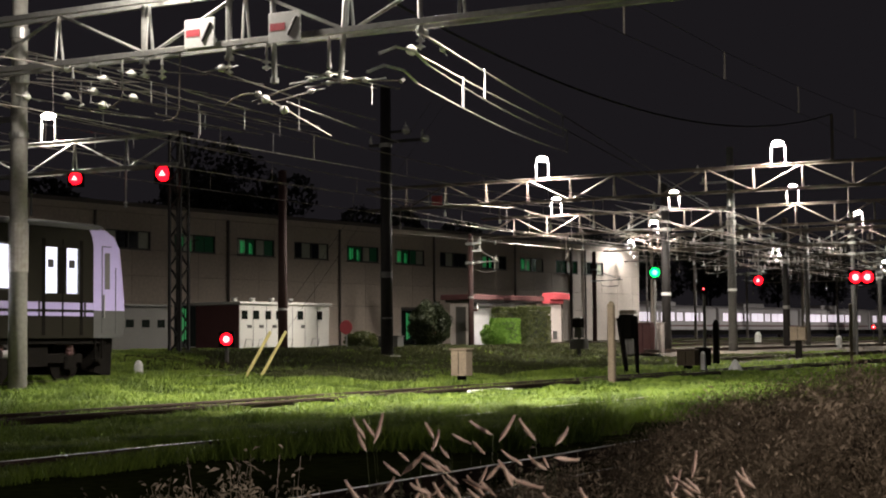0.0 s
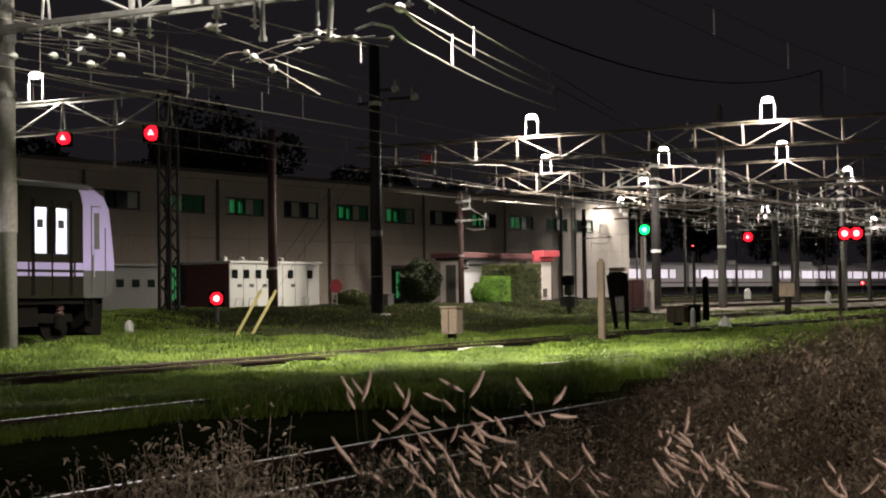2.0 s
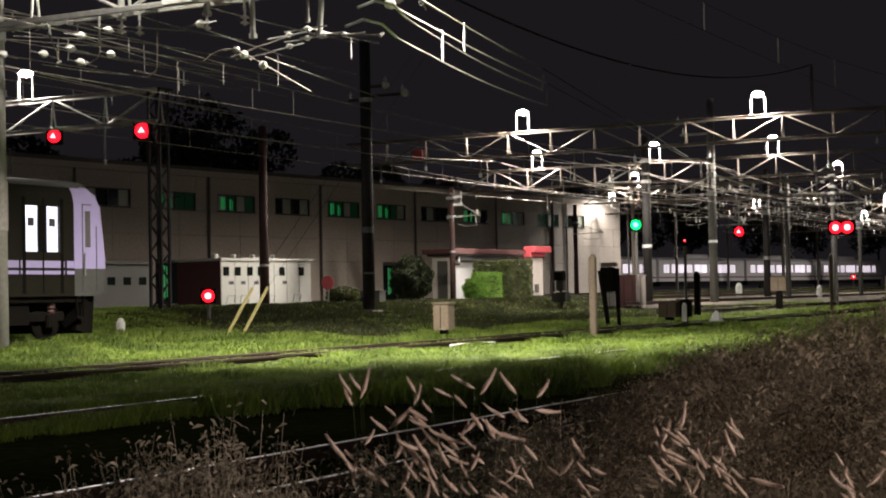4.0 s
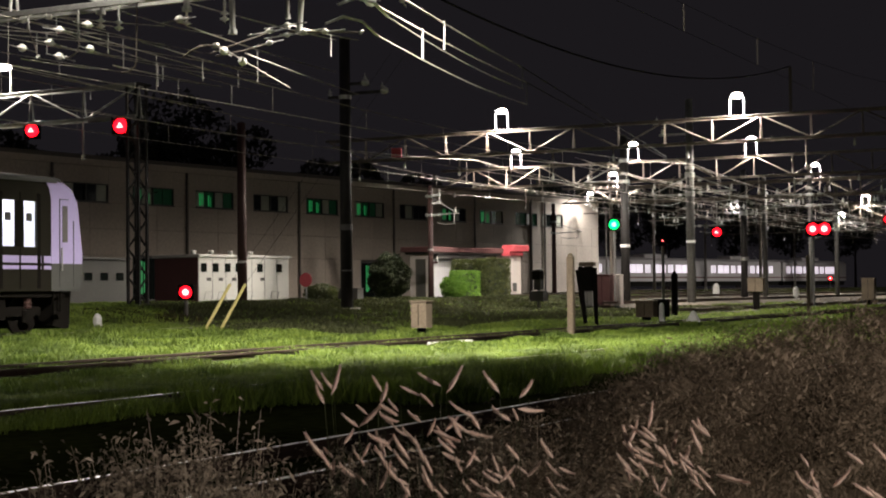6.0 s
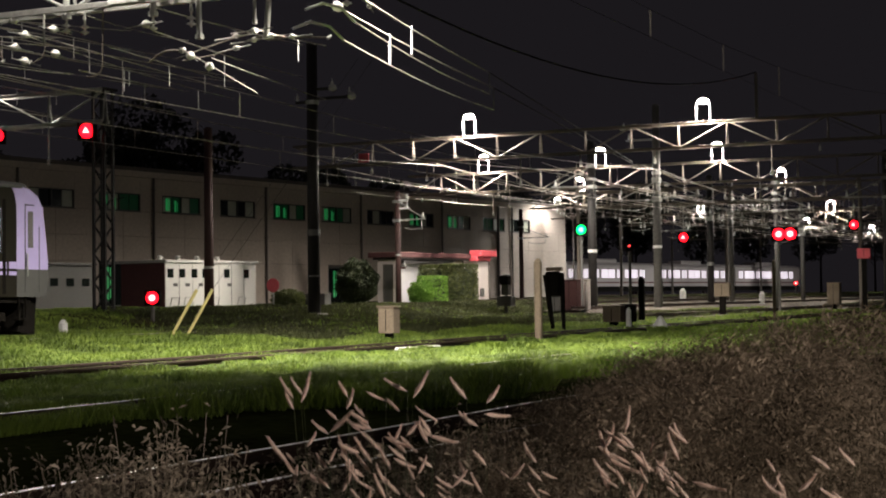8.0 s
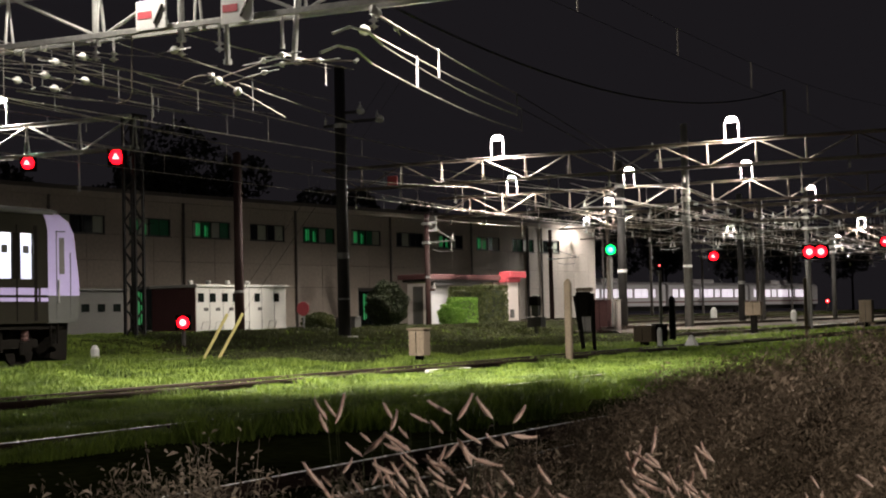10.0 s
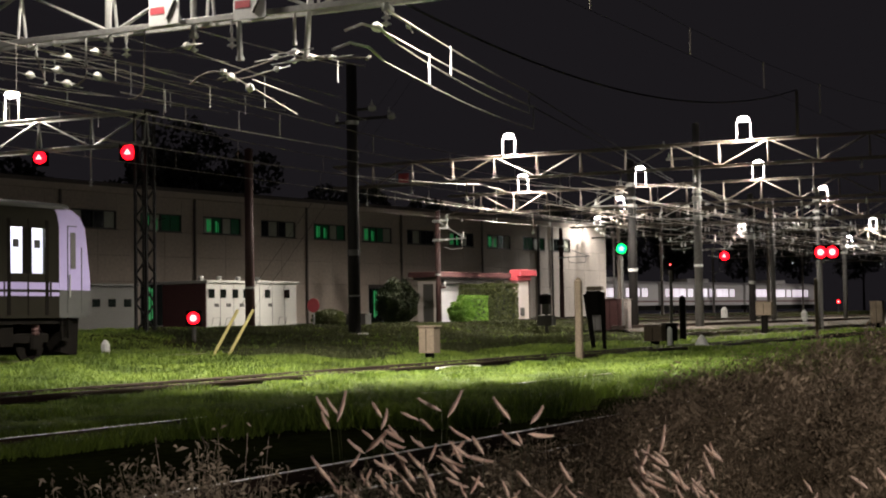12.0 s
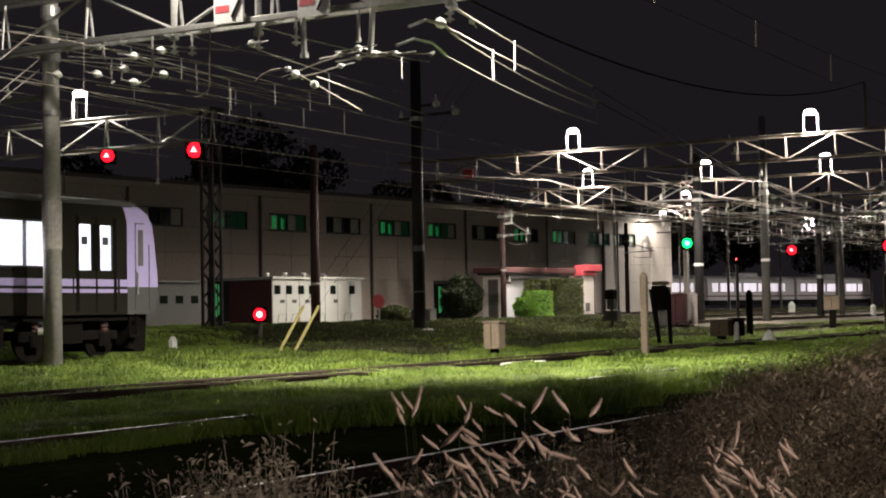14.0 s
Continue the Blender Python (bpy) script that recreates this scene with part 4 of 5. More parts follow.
# ---- depot building ----
def make_depot():
    """Two-storey depot. s runs along its face, u into it; the face turns 7.5 degrees from the tracks."""
    root = thing("depot_building", 92.14, 64.0, 0.7, -7.5, "long beige two-storey depot with a strip of dim windows", "building")
    s0, s1, top = -36.0, 56.3, 9.25
    part("core_wall", Shape().box(s0, 0.3, -0.5, s1, 14, top - 0.05), PIPE, root)
    part("roof", Shape().box(s0 - 0.2, 0.1, top - 0.05, s1 + 0.2, 14.2, top + 0.25, 0.04), PIPE, root)
    part("parapet", Shape().box(s0, -0.06, top - 0.45, s1, 0.3, top - 0.04, 0.02), WALL, root, "stained concrete parapet")
    part("plinth", Shape().box(s0, -0.03, -0.4, s1, 0.3, 0.12), CONCRETE, root)
    wins = [(0.06 + 6.06 * k - 1.95, 0.06 + 6.06 * k + 1.95) for k in range(-5, 8)] + [(45.4, 49.2)]
    zw0, zw1 = 6.47, 7.66
    doors = [(-8.0, -3.0, 3.0), (17.0, 21.0, 2.9), (-30, -26, 3.0)]
    step, s = 3.03, s0
    rows = [(0.13, 3.05), (3.07, 4.75), (4.77, 6.45)]
    while s < s1 - 0.1:
        e = min(s + step, s1)
        for z0, z1 in rows:
            a, b = s + 0.01, e - 0.01
            if z0 < 1:
                cut = [d for d in doors if d[0] < b and d[1] > a]
                if cut:
                    d = cut[0]
                    for p, q in ((a, min(b, d[0])), (max(a, d[1]), b)):
                        if q - p > 0.1:
                            part("panel", Shape().box(p, 0.0, z0, q, 0.3, z1, 0.006), WALL, root)
                    continue
            part("panel", Shape().box(a, random.uniform(-0.006, 0.006), z0, b, 0.3, z1, 0.006), WALL, root)
        s = e
    # window row: piers between the windows and a strip above
    edge = s0
    for a, b in wins:
        if a > edge:
            part("panel", Shape().box(edge + 0.005, 0.0, 6.47, a - 0.005, 0.3, 8.78, 0.006), WALL, root)
        part("panel", Shape().box(a, 0.002, zw1 + 0.005, b, 0.3, 8.78, 0.006), WALL, root)
        edge = b
    part("panel", Shape().box(edge + 0.005, 0.0, 6.47, s1, 0.3, 8.78, 0.006), WALL, root)
    for i, (a, b) in enumerate(wins):
        w = part("window", Shape().box(a, 0.02, zw0, b, 0.14, zw0 + 0.07).box(a, 0.02, zw1 - 0.07, b, 0.14, zw1).box(a, 0.02, zw0, a + 0.07, 0.14, zw1).box(b - 0.07, 0.02, zw0, b, 0.14, zw1)
                 .box((a + b) / 2 - 0.05, 0.03, zw0, (a + b) / 2 + 0.05, 0.13, zw1), FRAME, root, "strip window with a dark frame")
        q = (b - a) / 4
        for k in range(4):
            part("pane", Shape().box(a + q * k + 0.06, 0.16, zw0 + 0.07, a + q * (k + 1) - 0.02, 0.17, zw1 - 0.07), (GREENGLOW if i in (4, 5, 7, 8, 11, 12) else GLASSDARK) if (i * 7 + k * 3) % 5 > 1 else CURTAIN, w)
        if i in (4, 7, 8, 10, 11, 5):
            # a green safety lamp behind the glass
            g = a + q * (0.5 + (i * 3) % 3)
            for c, e, z0, z1 in ((0.0, 0.22, 0.15, 1.02), (0.3, 0.42, 0.2, 1.0), (0.9, 1.05, 0.12, 0.9), (1.15, 1.2, 0.1, 0.8)):
                part("green_lamp", Shape().box(g + c, 0.145, zw0 + z0, g + e, 0.155, zw0 + z1), GREENROOM, w, "faint green light behind glass")
        part("sill", Shape().box(a - 0.05, -0.06, zw0 - 0.06, b + 0.05, 0.02, zw0 - 0.005), PIPE, w)
    for a, b, h in doors:
        d = part("doorway", Shape().box(a, 0.05, 0.12, a + 0.12, 0.28, h).box(b - 0.12, 0.05, 0.12, b, 0.28, h).box(a, 0.05, h - 0.12, b, 0.28, h).box((a + b) / 2 - 0.06, 0.08, 0.12, (a + b) / 2 + 0.06, 0.25, h), FRAME, root, "dark doorway")
        part("glass", Shape().box(a + 0.12, 0.2, 0.12, b - 0.12, 0.22, h - 0.12), GLASSDARK, d)
        for c, e, z0, z1 in ((0.9, 1.1, 0.5, h - 0.3), (1.2, 1.3, 0.6, h - 0.35), (2.6, 2.9, 1.2, h - 0.5)):
            part("green_lamp", Shape().box(a + c, 0.17, z0, a + e, 0.18, z1), GREENROOM, d, "faint green light behind glass")
    for k in range(-3, 5):
        p = part("downpipe", Shape().tube((9.24 + 12.12 * k, -0.12, 0.0), (9.24 + 12.12 * k, -0.12, 8.8), 0.09, 8), PIPE, root)
        for z in (2.0, 5.0, 8.0):
            part("clip", Shape().box(9.24 + 12.12 * k - 0.13, -0.2, z, 9.24 + 12.12 * k + 0.13, 0.0, z + 0.06), PIPE, p)
    part("end_pipe", Shape().tube((43.0, -0.15, 0), (43.0, -0.15, 8.9), 0.14, 8), PIPE, root)
    part("lamp_bracket", Shape().tube((-6.4, -0.05, 7.2), (-6.4, -0.8, 7.3), 0.03, 6), FRAME, root)


CURTAIN = mat("grey_curtain_behind_glass", (0.48, 0.50, 0.40), 0.35, 0, 0.4, 2.0, 0.05)
make_depot()


def make_annex():
    """Low house in front of the depot, with a flat roof and a red canopy."""
    root = thing("gate_house", 75.0, 40.0, 0.85, -7.5, "small cream gatehouse with flat roof and red canopy", "building")
    part("wall", Shape().box(2.5, 0.0, -0.3, 10.0, 1.2, 2.35), PINKWALL, root)
    part("roof", Shape().box(2.1, -0.5, 2.48, 9.6, 1.6, 2.76, 0.03), MAROON, root, "maroon flat roof edge")
    part("soffit", Shape().box(2.3, -0.4, 2.355, 9.5, 1.4, 2.475), FRAME, root)
    part("awning", Shape().box(2.9, -0.35, 2.12, 7.9, -0.02, 2.34, 0.02), FRAME, root, "dark rolled awning")
    part("shutter", Shape().box(3.0, -0.05, 0.0, 7.8, -0.004, 2.10, 0.01), GREYWALL, root, "pale grey closed shutter")
    part("canopy", Shape().box(9.9, -0.95, 2.62, 11.8, -0.15, 2.98, 0.05), REDROOF, root, "bright red canopy fascia")
    part("canopy_soffit", Shape().box(9.8, -0.75, 2.35, 11.4, -0.2, 2.615, 0.02), REDROOF, root)
    part("porch_wall", Shape().box(10.1, -0.6, -0.3, 11.35, -0.1, 2.345, 0.01), PINKWALL, root, "pale wall under the canopy")
    part("porch_edge", Shape().box(11.36, -0.64, -0.3, 11.46, -0.54, 2.34), PIPE, root)
    part("meter_box", Shape().box(10.35, -0.68, 0.25, 10.75, -0.603, 0.75, 0.02), GREYBOX, root)
    d = part("door", Shape().box(2.46, 0.15, 0.0, 2.497, 0.22, 2.1).box(2.46, 0.75, 0.0, 2.497, 0.82, 2.1).box(2.46, 0.22, 2.03, 2.497, 0.75, 2.1), PIPE, root, "narrow grey side door")
    part("leaf", Shape().box(2.48, 0.22, 0.0, 2.498, 0.75, 2.03), GREYBOX, d)
    part("drainpipe", Shape().tube((9.3, -0.1, -0.2), (9.3, -0.1, 2.45), 0.06, 8), PIPE, root)


make_annex()


def make_cubicle():
    root = thing("switch_cubicle", 58.42, 41.45, 0.78, -7.5, "white switchgear cubicle with small dark windows", "cubicle")
    part("body", Shape().box(0, 0, 0, 6.3, 2.7, 2.02, 0.03), CUBICLE, root)
    part("roof", Shape().box(-0.1, -0.12, 2.03, 6.4, 2.8, 2.15, 0.03), CUBICLE, root)
    part("end_panel", Shape().box(-0.03, 0.02, 0.02, -0.003, 2.68, 2.0), MAROON, root, "maroon end panel")
    for x in (0.32, 1.10, 1.91, 2.65, 4.16, 5.56):
        w = part("window", Shape().box(x - 0.2, -0.02, 1.35, x + 0.2, -0.003, 1.75, 0.01), GLASSDARK, root, "small dark inspection window")
        part("rim", Shape().box(x - 0.23, -0.03, 1.75, x + 0.23, -0.003, 1.79), CUBICLE, w)
    for x in (0.9, 1.8, 2.7, 3.6, 4.5, 5.4):
        part("seam", Shape().box(x - 0.012, -0.008, 0.1, x + 0.012, -0.002, 1.95), GREYBOX, root)
    for x in (0.3, 1.2, 3.0, 4.9):
        part("handle", Shape().path([(x, -0.02, 0.1), (x, -0.12, 0.45), (x + 0.5, -0.12, 0.45), (x + 0.5, -0.02, 0.1)], 0.02), STEEL, root)
    for x in (0.4, 1.6, 2.9, 4.3):
        part("vent", Shape().lathe([(0.12, 2.15), (0.12, 2.27), (0.16, 2.28), (0.1, 2.36)], 10, base=(x, 0.7, 0)), CUBICLE, root)
    for x in (0.5, 1.3, 2.2, 4.2):
        part("label_plate", Shape().box(x, -0.012, 0.95, x + 0.3, -0.002, 1.1), GREYBOX, root)


make_cubicle()


def make_shed():
    root = thing("grey_shed", 46.3, 39.0, 0.7, 0, "low grey metal shed with small dark windows", "shed")
    part("body", Shape().box(-6, 0, -0.2, 3.9, 2.6, 1.8, 0.03), GREYBOX, root)
    part("roof", Shape().box(-6.1, -0.1, 1.81, 4.0, 2.7, 1.9, 0.02), GREYBOX, root)
    for k in range(10):
        part("window", Shape().box(-5.4 + k * 0.95, -0.02, 1.0, -4.95 + k * 0.95, -0.003, 1.3), GLASSDARK, root)
    part("kerb", Shape().box(-6, -0.25, -0.2, 3.9, -0.01, 0.12), BLACK, root)


make_shed()


# ---- small things by the tracks ----
def make_box(name, x, y, w, d, h, lift, material, label, category, turn=0, foot=True):
    base = ground_z(x, y)
    root = thing(name, x, y, base, turn, label, category)
    part("body", Shape().box(-w / 2, -d / 2, lift, w / 2, d / 2, lift + h, 0.02), material, root)
    part("lid", Shape().box(-w / 2 - 0.03, -d / 2 - 0.03, lift + h + 0.002, w / 2 + 0.03, d / 2 + 0.03, lift + h + 0.04, 0.01), material, root)
    if foot:
        part("foot", Shape().box(-w / 5, -d / 5, -0.2, w / 5, d / 5, lift), BLACK, root)
    part("door_line", Shape().box(-w / 2 - 0.006, -0.01, lift + 0.05, -w / 2 - 0.001, 0.01, lift + h - 0.05), BLACK, root)
    return root


make_box("junction_box", 33.8, 17.5, 0.35, 0.42, 0.62, 0.25, WOOD, "brown weathered junction box on a black foot", "junction box")
make_box("relay_cabinet", 67.5, 25.6, 0.6, 0.75, 1.55, 0.05, MAROON, "maroon relay cabinet beside a pole", "cabinet", foot=False)
make_box("relay_cabinet", 67.9, 25.0, 0.4, 0.22, 1.55, 0.05, PINKWALL, "pale pink relay cabinet beside a pole", "cabinet", foot=False)
make_box("relay_cabinet", 66.4, 25.9, 0.5, 0.5, 0.9, 0.05, GREYBOX, "low grey relay cabinet", "cabinet", foot=False)
make_box("cable_box", 50.1, 17.5, 0.5, 0.62, 0.5, 0.2, WOOD, "brown cable box on short legs", "junction box")
make_box("cable_box", 50.5, 17.1, 0.4, 0.4, 0.55, 0.2, BLACK, "black cable box by the track", "junction box")
make_box("sign_box", 73.4, 20.2, 0.3, 0.75, 0.6, 0.9, WOOD, "brown indicator box on a black post", "sign")
make_box("track_cabinet", 90.8, 18.5, 0.6, 0.7, 1.2, 0.4, WOOD, "brown cabinet by far tracks", "cabinet")
make_box("planter_box", 54.9, 31.6, 0.5, 0.9, 0.45, 0.05, GREYBOX, "dark crate in the weeds", "crate", foot=False)
make_box("orange_frame", 86.5, 16.0, 0.15, 0.7, 0.5, 2.9, REDROOF, "orange red sign box on a post", "sign")


def make_stake(x, y, h, w, material, label, lean=0.0, tilt=0.0):
    base = ground_z(x, y)
    root = thing("marker_post", x, y, base, 0, label, "post", "marker posts")
    root.rotation_euler = (radians(lean), radians(tilt), 0)
    part("shaft", Shape().box(-w / 2, -w / 2, -0.15, w / 2, w / 2, h, w * 0.2), material, root)
    part("tip", Shape().lathe([(w * 0.45, h), (w * 0.3, h + w * 0.25), (0.01, h + w * 0.35)], 8), material, root)


for x, y, h, w, mt, lb in ((50.0, 16.95, 0.62, 0.15, WHITE, "short white marker post in grass"), (33.2, 26.8, 0.36, 0.2, WHITE, "short white marker block in grass"),
                           (96.8, 29.2, 0.75, 0.35, WHITE, "white marker post by far tracks"), (99.0, 24.7, 0.9, 0.32, WHITE, "white marker post by far tracks"),
                           (59.6, 14.4, 2.35, 0.12, WOOD, "slim weathered wooden post"), (36.2, 14.6, 2.0, 0.17, WOOD, "thick weathered wooden post"),
                           (57.45, 18.95, 1.7, 0.22, BLACK, "black trackside post beside the rails"), (70.5, 34.4, 0.8, 0.2, WHITE, "short white marker post in grass"), (66.0, 26.6, 0.8, 0.2, WHITE, "short white marker post in grass")):
    make_stake(x, y, h, w, mt, lb)


def make_cone(x, y):
    base = ground_z(x, y)
    root = thing("white_cone", x, y, base, 0, "white conical kilometre stone in the grass", "marker")
    part("stone", Shape().lathe([(0.26, -0.1), (0.24, 0.15), (0.10, 0.42), (0.03, 0.5)], 8), WHITE, root)
    part("foot", Shape().box(-0.3, -0.3, -0.12, 0.3, 0.3, 0.05, 0.02), CONCRETE, root)


make_cone(45.7, 14.5)


def make_guard(x, y, label):
    """A slanted yellow tube that sleeves a stay wire."""
    base = ground_z(x, y)
    root = thing("stay_guard", x, y, base, 0, label, "stay guard", "yellow stay guards")
    part("sleeve", Shape().tube((0, 0, -0.05), (0.32, -0.60, 1.18), 0.04, 8), YELLOW, root)
    part("stay_wire", Shape().tube((0.32, -0.60, 1.18), (2.3, -4.2, 7.0), 0.004, 4), RUBBER_OR_UNLIT, root)


make_guard(32.95, 23.25, "slanted yellow stay guard rising from grass")
make_guard(33.2, 22.95, "slanted yellow stay guard rising from grass")


def make_frame_stand():
    """Dark trackside stand: two leaning legs under a cross board, beside the wooden post."""
    root = thing("trackside_stand", 45.5, 17.75, ground_z(45.5, 17.75), 0, "dark trackside stand with a timber top board", "stand")
    part("leg", Shape().tube((0, 0.10, -0.1), (-0.1, 0.30, 1.75), 0.06, 8, 0.10), BLACK, root)
    part("leg", Shape().tube((0.1, -0.20, -0.1), (0.1, -0.15, 1.8), 0.06, 8, 0.09), BLACK, root)
    part("board", Shape().box(-0.1, -0.20, 1.86, 0.1, 0.30, 1.98, 0.02), WOOD, root)
    part("box", Shape().box(-0.12, -0.12, 1.1, 0.12, 0.32, 1.85, 0.03), BLACK, root)


make_frame_stand()


def make_disc():
    root = thing("round_sign", 52.9, 32.45, ground_z(52.9, 32.45), 0, "round faded red disc sign on a post", "sign")
    part("post", Shape().tube((0, 0, -0.1), (0, 0, 0.9), 0.035, 8), STEEL, root)
    part("disc", Shape().lathe([(0.0, -0.06), (0.27, -0.055), (0.28, -0.03), (0.27, 0.0)], 20, base=(0, 0, 0.85), axis="X"), REDROOF, root)


make_disc()


def make_slab(x, y, z, l, label):
    root = thing("concrete_lid", x, y, z, 0, label, "lid", "trough lids")
    part("slab", Shape().box(-l / 2, -0.16, -0.1, l / 2, 0.16, 0.03, 0.02), WHITE, root)
    part("grip", Shape().box(-0.08, -0.04, 0.031, 0.08, 0.04, 0.036), GREYBOX, root)


make_slab(30.2, 14.95, 0.03, 1.6, "pale concrete trough lid beside a rail")
make_slab(39.0, 10.1, 0.0, 1.1, "pale concrete trough lid beside a rail")


def make_bucket():
    root = thing("yellow_bucket", 72.0, 34.7, ground_z(72, 34.7), 0, "yellow plastic bucket by the hedge", "bucket")
    part("pail", Shape().lathe([(0.2, 0), (0.26, 0.45), (0.28, 0.46), (0.24, 0.44)], 14), YELLOW, root)
    part("handle", Shape().path([(0, -0.26, 0.44), (0, -0.15, 0.6), (0, 0.15, 0.6), (0, 0.26, 0.44)], 0.015), STEEL, root)


make_bucket()


# ---- plants ----
def blades(name, pts, heights, widths, material, label, category, lean=0.5, seed=1, parent=None, kind="stuff", bend=None):
    """Many bent grass blades in one mesh: each a tapering strip of three faces."""
    rng = np.random.default_rng(seed)
    n = len(pts)
    a = rng.uniform(0, 2 * np.pi, n)
    across = np.stack([np.cos(a), np.sin(a), np.zeros(n)], 1) * widths[:, None] * 0.5
    b = rng.uniform(0, 2 * np.pi, n)
    out = np.stack([np.cos(b), np.sin(b), np.zeros(n)], 1) * (heights * lean * rng.uniform(0.2, 1, n))[:, None]
    if bend is not None:
        out += np.array(bend)[None] * heights[:, None]
    up = np.zeros((n, 3))
    up[:, 2] = heights
    v = np.stack([pts - across, pts + across, pts + out * 0.35 + up * 0.6 - across * 0.8, pts + out * 0.35 + up * 0.6 + across * 0.8, pts + out + up * (1 - 0.25 * lean)], 1).reshape(-1, 3)
    k = np.arange(n)[:, None] * 5
    tri = np.concatenate([k + [0, 1, 3], k + [0, 3, 2], k + [2, 3, 4]], 1).reshape(-1, 3)
    return cloud(name, v, tri, material, label, category, parent, kind)


def cloud(name, v, tri, material, label, category, parent=None, kind="stuff"):
    me = bpy.data.meshes.new(name)
    me.vertices.add(len(v)), me.loops.add(len(tri) * 3), me.polygons.add(len(tri))
    me.vertices.foreach_set("co", v.astype(np.float32).ravel())
    me.loops.foreach_set("vertex_index", tri.astype(np.int32).ravel())
    me.polygons.foreach_set("loop_start", (np.arange(len(tri)) * 3).astype(np.int32))
    me.materials.append(material)
    me.update()
    me.validate()
    ob = new(name, me)
    if parent:
        ob.parent = parent
    return tagged(ob, label, category, kind=kind)


def soil_heights(x, y):
    def sm(a):
        a = np.clip(a, 0, 1)
        return a * a * (3 - 2 * a)
    z = -0.70 + 0.62 * sm((y - 2.2) / 2.2) + 0.08 * sm((y - 12) / 5) + 0.18 * sm((y - 18) / 5) + 0.60 * sm((y - 26) / 5)
    return z + 0.25 * sm((x - 95) / 60) * sm((y - 10) / 10)


def patchy(x, y, size, seed=0.0):
    return np.array([noise.noise((p / size + seed, q / size, seed)) for p, q in zip(x, y)])


def ditch_edge(x):
    """Uneven near edge of the grass above the ditch."""
    return 7.9 + 2.0 * patchy(x, x * 0 + 0.3, 3.1, 2.0) + 1.3 * patchy(x, x * 0 + 0.3, 1.1, 4.0)


def make_grass():
    rng = np.random.default_rng(7)
    n = 560000
    r = np.exp(rng.uniform(np.log(7), np.log(95), n))
    phi = np.radians(rng.uniform(8, 48, n))
    x, y = r * np.cos(phi), r * np.sin(phi)
    keep = (y > 3.2) & (y < 39)
    for track, half in ((5.5, 0.5), (10.88, 0.5), (15.95, 0.62), (24.45, 0.6)):
        for rail in (-0.533, 0.533):
            near = np.abs(y - track - rail) < 0.09
            keep &= ~(near & (rng.random(n) < 0.96))
    keep &= ~((np.abs(y - 15.95) < 0.85) & (rng.random(n) < 0.45))
    for track in (21.0, 25.6, 30.4, 35.2):
        keep &= ~((x > 62) & (np.abs(y - track) < 1.5) & (rng.random(n) < 0.9))
    edge = ditch_edge(x)
    keep &= ~((y < edge) & (x < 30))
    keep &= ~((y < 9.4) & (x < 15))
    keep &= ~((y < 9.7) & (patchy(x, y, 0.9, 7.0) < -0.12) & (rng.random(n) < 0.85))
    # dark weed zone, slanted to leave green the grass that a floodlight brightens
    weedy = (y > 20.0 + 1.6 * patchy(x, y, 3.0, 9.0)) & (y < 33.0) & (x > 33.5 + np.maximum(0, y - 24) + 1.5 * patchy(x, y, 2.0, 6.0)) & (x < 78)
    keep &= ~(weedy & (rng.random(n) < 0.86))
    keep &= ~((y > 23.0) & (y < 26.0) & (x < 28.5))
    x, y, r = x[keep], y[keep], r[keep]
    p = patchy(x, y, 2.2) + 0.6 * patchy(x, y, 0.6, 5.0)
    h = 0.19 + 0.22 * p + rng.uniform(-0.04, 0.08, len(x))
    h = np.clip(h, 0.05, 0.55)
    h = np.where((y > 11.8) & (y < 15.2), h * 0.75, h)
    h = np.where((y > 6.3) & (y < 10.3) & (x > 15), h * 1.35, h)
    h = np.where((y > 16.8) & (y < 22.5), h * 0.8, h)
    h = np.where(np.abs(y - 15.95) < 1.0, h * 0.45, h)
    h = np.where((y > 9.5) & (y < 10.5), h * 0.6, h)
    h = np.where((y > 10.5) & (y < 11.3), np.maximum(h, 0.28), h)
    h = np.where((y > 14.3) & (y < 15.4), h * 0.5, h)
    h = np.where(y > 27, h * 0.5, h)
    pts = np.stack([x, y, soil_heights(x, y) - 0.01], 1)
    blades("grass", pts, h, np.maximum(0.008, r * 0.00060), GRASS, "thick green grass between the tracks", "grass", 1.25, 3)

    # darker weeds over the disused siding; their dark tone stops at a floodlight's pool
    k = 90000
    x, y = 33 + 45 * rng.random(k) ** 1.4, rng.uniform(19.5, 33.5, k)
    p = patchy(x, y, 1.6, 3.0)
    keep = (y > 20.0 + 1.6 * patchy(x, y, 3.0, 9.0)) & (y < 33.0) & (x > 33.5 + np.maximum(0, y - 24) + 1.5 * patchy(x, y, 2.0, 6.0)) & (p > -0.45)
    x, y, p = x[keep], y[keep], p[keep]
    pts = np.stack([x, y, soil_heights(x, y) - 0.01], 1)
    blades("dark_weeds", pts, np.clip(0.17 + 0.20 * p + rng.uniform(-0.04, 0.08, len(x)), 0.05, 0.42) * np.where(y > 27, 0.7, 1.0), np.maximum(0.012, x * 0.0007), DARKWEED, "dark olive weeds over a disused siding", "weeds", 1.1, 5)

    # tussocks that lean over the rails and the ditch
    m, each = 380, 120
    cx = np.exp(rng.uniform(np.log(13), np.log(46), m))
    cy = np.where(rng.random(m) < 0.62, rng.uniform(7.1, 9.7, m), rng.uniform(11.7, 14.4, m))
    cy = np.where(rng.random(m) < 0.12, rng.uniform(10.65, 11.1, m), cy)
    keep = ~((cx < 15) & (cy < 9.0)) & ((cy > ditch_edge(cx) - 0.3) | (cx > 30))
